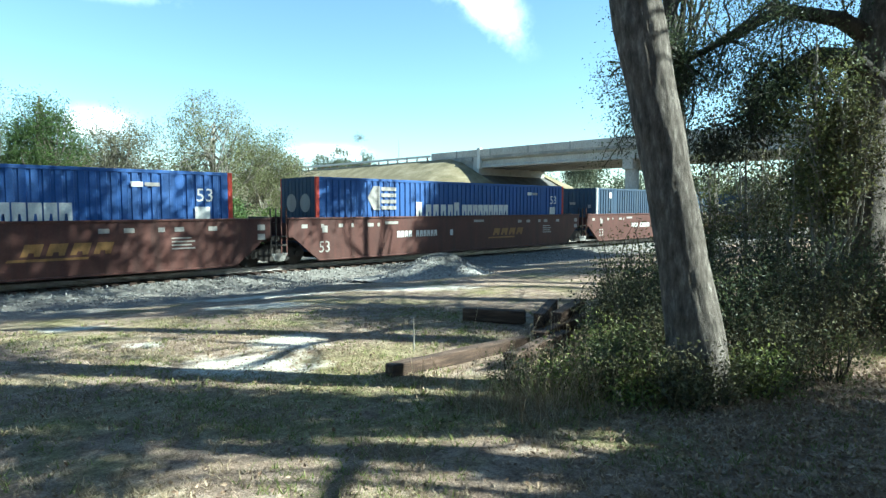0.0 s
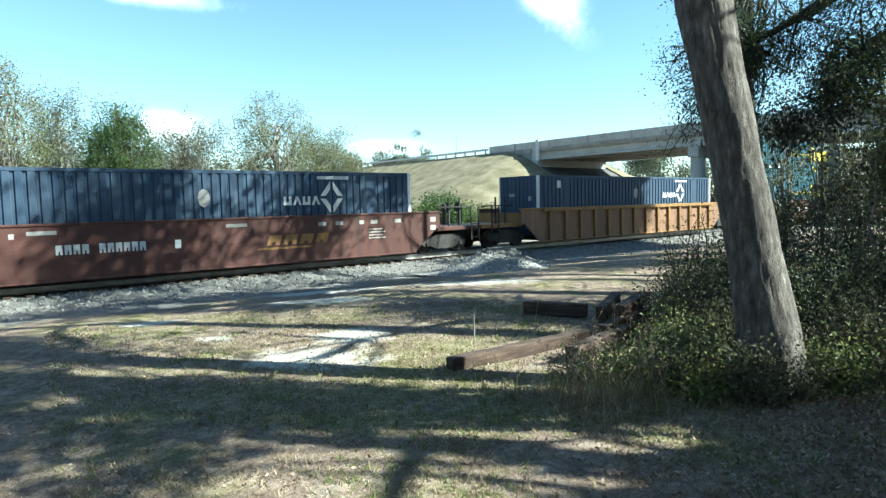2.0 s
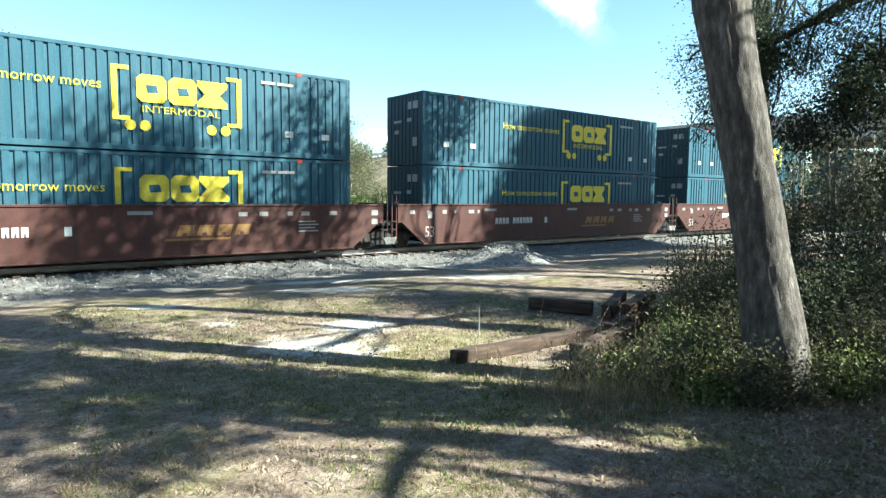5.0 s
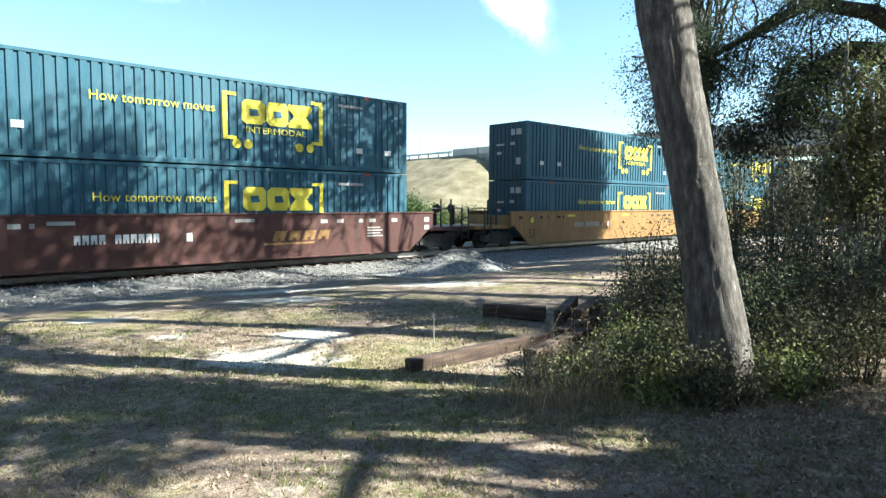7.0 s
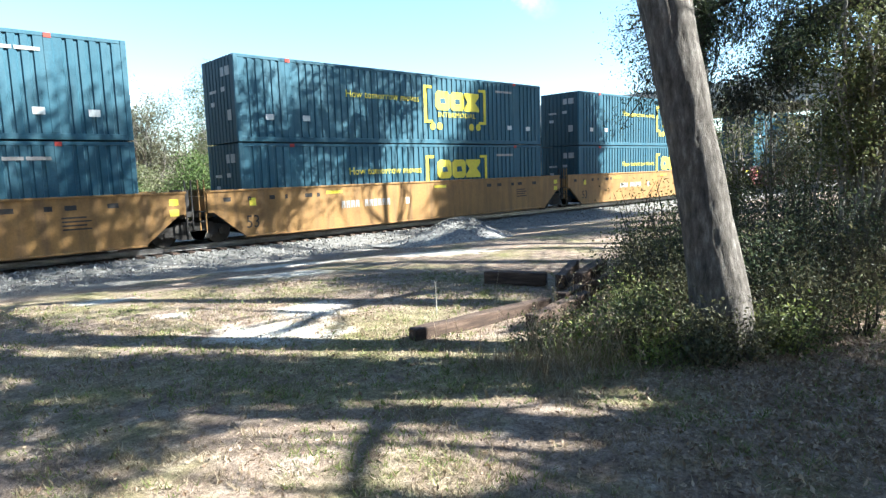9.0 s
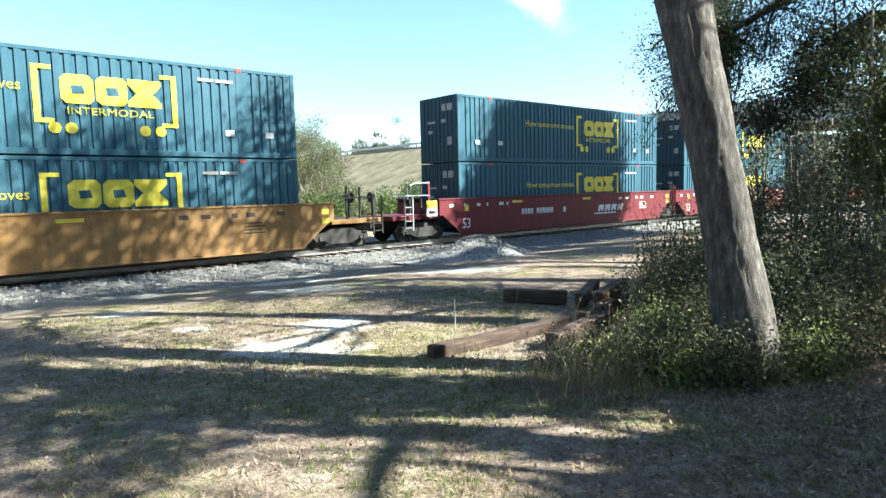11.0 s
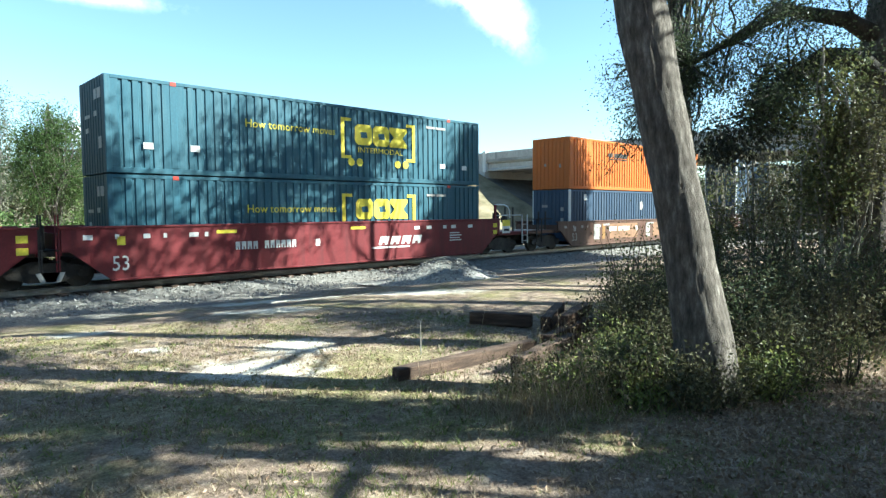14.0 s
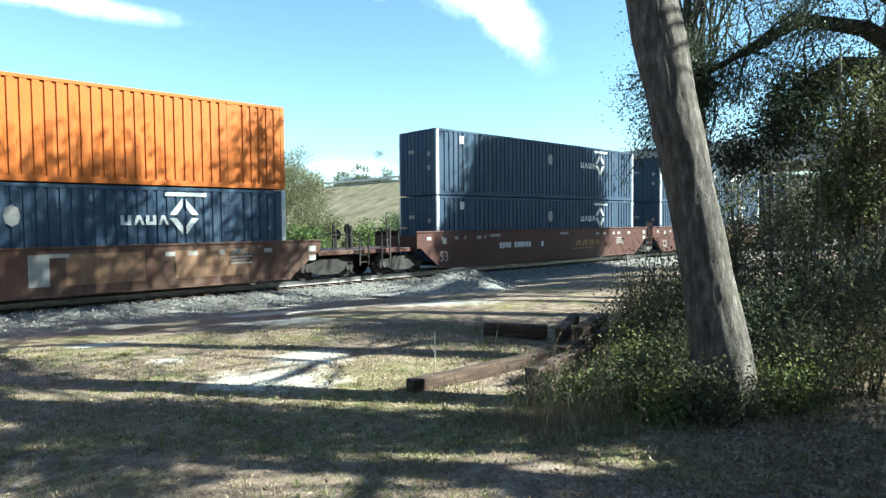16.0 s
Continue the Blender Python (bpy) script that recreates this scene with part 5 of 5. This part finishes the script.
# offset of the leading end, car, platform before, platform behind, boxes from the bottom up
TRAIN = [(-5.78, "brown", LONG, SHORT, ["blue"]), (13.25, "brown", SHORT, SHORT, ["blue"]), (32.4, "brown", SHORT, LONG, ["navy"]),
         (55.45, "amber_rib", LONG, LONG, ["navy"]),
         (78.36, "brown", LONG, SHORT, ["teal", "teal"]), (97.38, "brown", SHORT, SHORT, ["teal", "teal"]), (116.49, "brown", SHORT, LONG, ["teal", "teal"]),
         (139.8, "amber", LONG, SHORT, ["teal", "teal"]), (158.81, "amber", SHORT, SHORT, ["teal", "teal"]), (177.85, "amber", SHORT, LONG, ["teal", "teal"]),
         (201.21, "red", LONG, SHORT, ["teal", "teal"]), (220.24, "red", SHORT, SHORT, ["teal", "teal"]), (239.13, "red", SHORT, LONG, ["teal", "teal"]),
         (262.17, "rust", LONG, LONG, ["navy", "orange"]), (285.07, "brown", LONG, SHORT, ["navy", "navy"]), (304.1, "brown", SHORT, SHORT, ["navy", "navy"]), (323.2, "brown", SHORT, LONG, ["navy", "navy"])]
for s, car, lead, tail, stack in TRAIN:
    s *= 1.0228
    key = (car, lead, tail)
    if key not in CAR_MASTERS:
        style, mat, label = CARS[car]
        CAR_MASTERS[key] = c = well_car(style, mat, label, lead, tail, car)
    else:
        c = copy_thing(CAR_MASTERS[key], Matrix())
    MOVING.append((c, s, 0.0))
    for tier, kind in enumerate(stack):
        put_container(kind, s, tier)


# ---------------------------------------------------------------- small growth
def make_grass():
    rng = np.random.default_rng(31)
    for name, mat, n, label, dry in (("grass", BLADE, 22000, "short green grass in tufts", 0), ("dry_grass", DRY_BLADE, 30000, "dry straw-coloured grass", 1)):
        v, f = [], []
        while len(f) < n:
            r, a = rng.uniform(3.2, 13) , radians(rng.uniform(4, 84))
            x, y = r * math.cos(a), r * math.sin(a)
            d = noise.noise(Vector((x * 0.9, y * 0.9, 5 + dry * 9))) + 0.6 * noise.noise(Vector((x * 4, y * 4, 2 + dry)))
            if rng.uniform() > 0.32 + d + (0.3 * blobs(GREEN, x, y) if not dry else 0.0) or blobs(SAND, x, y) > 0.5 + 0.2 * rng.normal():
                continue
            edge = math.exp(-((y - 3.9 + 0.32 * (x - 5.5)) / 0.6) ** 2) * step(3.8, 5.2, x) + math.exp(-((y - 4.7) / 0.4) ** 2) * step(5.8, 6.8, x)
            h = rng.uniform(0.025, 0.085) * (1 + 5.0 * edge * rng.uniform())
            w = 0.004 + 0.0009 * r * rng.uniform()
            z = ground_z(x, y) - 0.008
            for k in range(rng.integers(2, 5)):
                px, py = x + rng.normal() * 0.015, y + rng.normal() * 0.015
                t = rng.uniform(0, 6.283)
                lx, ly = rng.normal(size=2) * h * 0.6
                dx, dy = math.cos(t) * w, math.sin(t) * w
                b = len(v)
                v += [(px - dx, py - dy, z), (px + dx, py + dy, z), (px + lx, py + ly, z + h * rng.uniform(0.6, 1.1))]
                f.append((b, b + 1, b + 2))
        o = part(name, (v, f), mat, None)
        tagged(o, label, "grass", kind="stuff")
    st = Soup()
    for i in range(560):
        x = rng.uniform(4.6, 9.2)
        y = rng.normal() * 0.45 + (4.0 - 0.32 * (x - 5.5) if rng.uniform() < 0.55 or x < 6.9 else 4.9 - 0.1 * (x - 6))
        h = rng.uniform(0.2, 0.6)
        lx, ly = rng.normal(size=2) * h * 0.3
        z = ground_z(x, y)
        st.tube([(x, y, z - 0.02), (x + lx * 0.4, y + ly * 0.4, z + h * 0.55), (x + lx, y + ly, z + h)], [0.004, 0.003, 0.0015], 3)
        if i % 3 == 0:
            st.leaves((x + lx, y + ly, z + h), 6, (0.02, 0.02, 0.05), 0.035, rng)
    tagged(st.ob("dry_weed", DRY_BLADE, None), "thin dry weed stalks standing at the brush edge", "weeds", kind="stuff")
    s = Soup()

    def fallen(p):
        p[:, 2] = [ground_z(x, y) + 0.012 for x, y in p[:, :2]]
        return (p[:, 1] > -0.5) & (p[:, 1] - 0.55 * (p[:, 0] - 1.5) < 0.3 + 0.9 * rng.normal(size=len(p)))
    s.leaves((6.0, 2.4, 0), 26000, (2.4, 1.7, 0), 0.05, rng, 0, 0.55, fallen)
    s.leaves((4.0, 5.5, 0), 5000, (2.5, 2.5, 0), 0.04, rng, 0, 0.55, lambda p: fallen(p) | (p[:, 1] > 0))
    tagged(s.ob("leaf_litter", LITTER, None), "fallen brown leaves scattered on the ground", "leaf litter", kind="stuff")
    w = Soup()
    w.tube([(6.05, 6.78, -0.05), (6.12, 6.86, 0.25), (6.1, 6.84, 0.48)], [0.012, 0.009, 0.004], 5)
    t = thing("dead_stick", "thin dry stick standing in the ground", "stick")
    w.ob("stem", TWIG, t)


make_grass()


def make_clouds():
    """Thin bright cloud sheets far off."""
    m = bpy.data.materials.new("cloud")
    m.use_nodes = True
    n, l = m.node_tree.nodes, m.node_tree.links
    n.clear()
    out, em, tr, mx = n.new("ShaderNodeOutputMaterial"), n.new("ShaderNodeEmission"), n.new("ShaderNodeBsdfTransparent"), n.new("ShaderNodeMixShader")
    em.inputs[0].default_value, em.inputs[1].default_value = (1, 1, 1, 1), 1.1
    tc = n.new("ShaderNodeTexCoord")
    at = n.new("ShaderNodeAttribute")
    at.attribute_name = "thick"
    fine = noise_node(n, l, tc.outputs["Object"], 0.009, 8, 0.65)
    both = n.new("ShaderNodeMath")
    both.operation = "MULTIPLY_ADD"
    l.new(fine, both.inputs[0])
    both.inputs[1].default_value = 1.5
    l.new(at.outputs["Fac"], both.inputs[2])
    mul = n.new("ShaderNodeMath")
    mul.operation = "MULTIPLY"
    mul.use_clamp = True
    l.new(at.outputs["Fac"], mul.inputs[0])
    half = n.new("ShaderNodeMath")
    half.operation = "MULTIPLY"
    half.inputs[1].default_value = 0.5
    l.new(both.outputs[0], half.inputs[0])
    l.new(ramp(n, l, half.outputs[0], [(0.4, (0, 0, 0)), (1.0, (1.2, 1.2, 1.2))]), mul.inputs[1])
    l.new(mul.outputs[0], mx.inputs[0])
    l.new(tr.outputs[0], mx.inputs[1])
    l.new(em.outputs[0], mx.inputs[2])
    l.new(mx.outputs[0], out.inputs["Surface"])
    for az, el, wa, we, tilt, dens in ((42.6, 19.6, 9.0, 3.2, -52, 1.15), (45.0, 21.5, 7.0, 4.5, -10, 0.9), (80, 17.0, 15, 1.2, -2, 0.75), (74.5, 6.6, 4.5, 2.2, 0, 0.9), (56, 4.9, 6.0, 1.2, 0, 0.8), (53, 19.5, 3.0, 1.0, 0, 0.25)):
        R = 2500.0
        v, f, val, k = [], [], [], 24
        for j in range(k + 1):
            for i in range(k + 1):
                u, w = 2 * i / k - 1, 2 * j / k - 1
                c, s = math.cos(radians(tilt)), math.sin(radians(tilt))
                a, e = radians(az - (u * wa * c - w * we * s)), radians(el + u * wa * s + w * we * c)
                v.append((R * math.cos(a) * math.cos(e), R * math.sin(a) * math.cos(e), R * math.sin(e)))
                val.append(dens * max(0.0, 1 - math.hypot(u, w)) ** 1.2 * 1.3)
        for j in range(k):
            for i in range(k):
                q = j * (k + 1) + i
                f.append((q, q + 1, q + k + 2, q + k + 1))
        me = mesh_of("cloud", v, f, m, True)
        me.attributes.new("thick", "FLOAT", "POINT").data.foreach_set("value", val)
        o = tagged(new("cloud", me), "thin white cloud in the blue sky", "cloud", kind="structure")
        o.visible_shadow = False


make_clouds()


def motions():
    """The whole train rolls past at a steady pace, towards -x."""
    for ob, s, z in MOVING:
        walk(ob, [(t, pose(s - gone(t), TRACK_Y, z)) for t in ROLL])


motions()
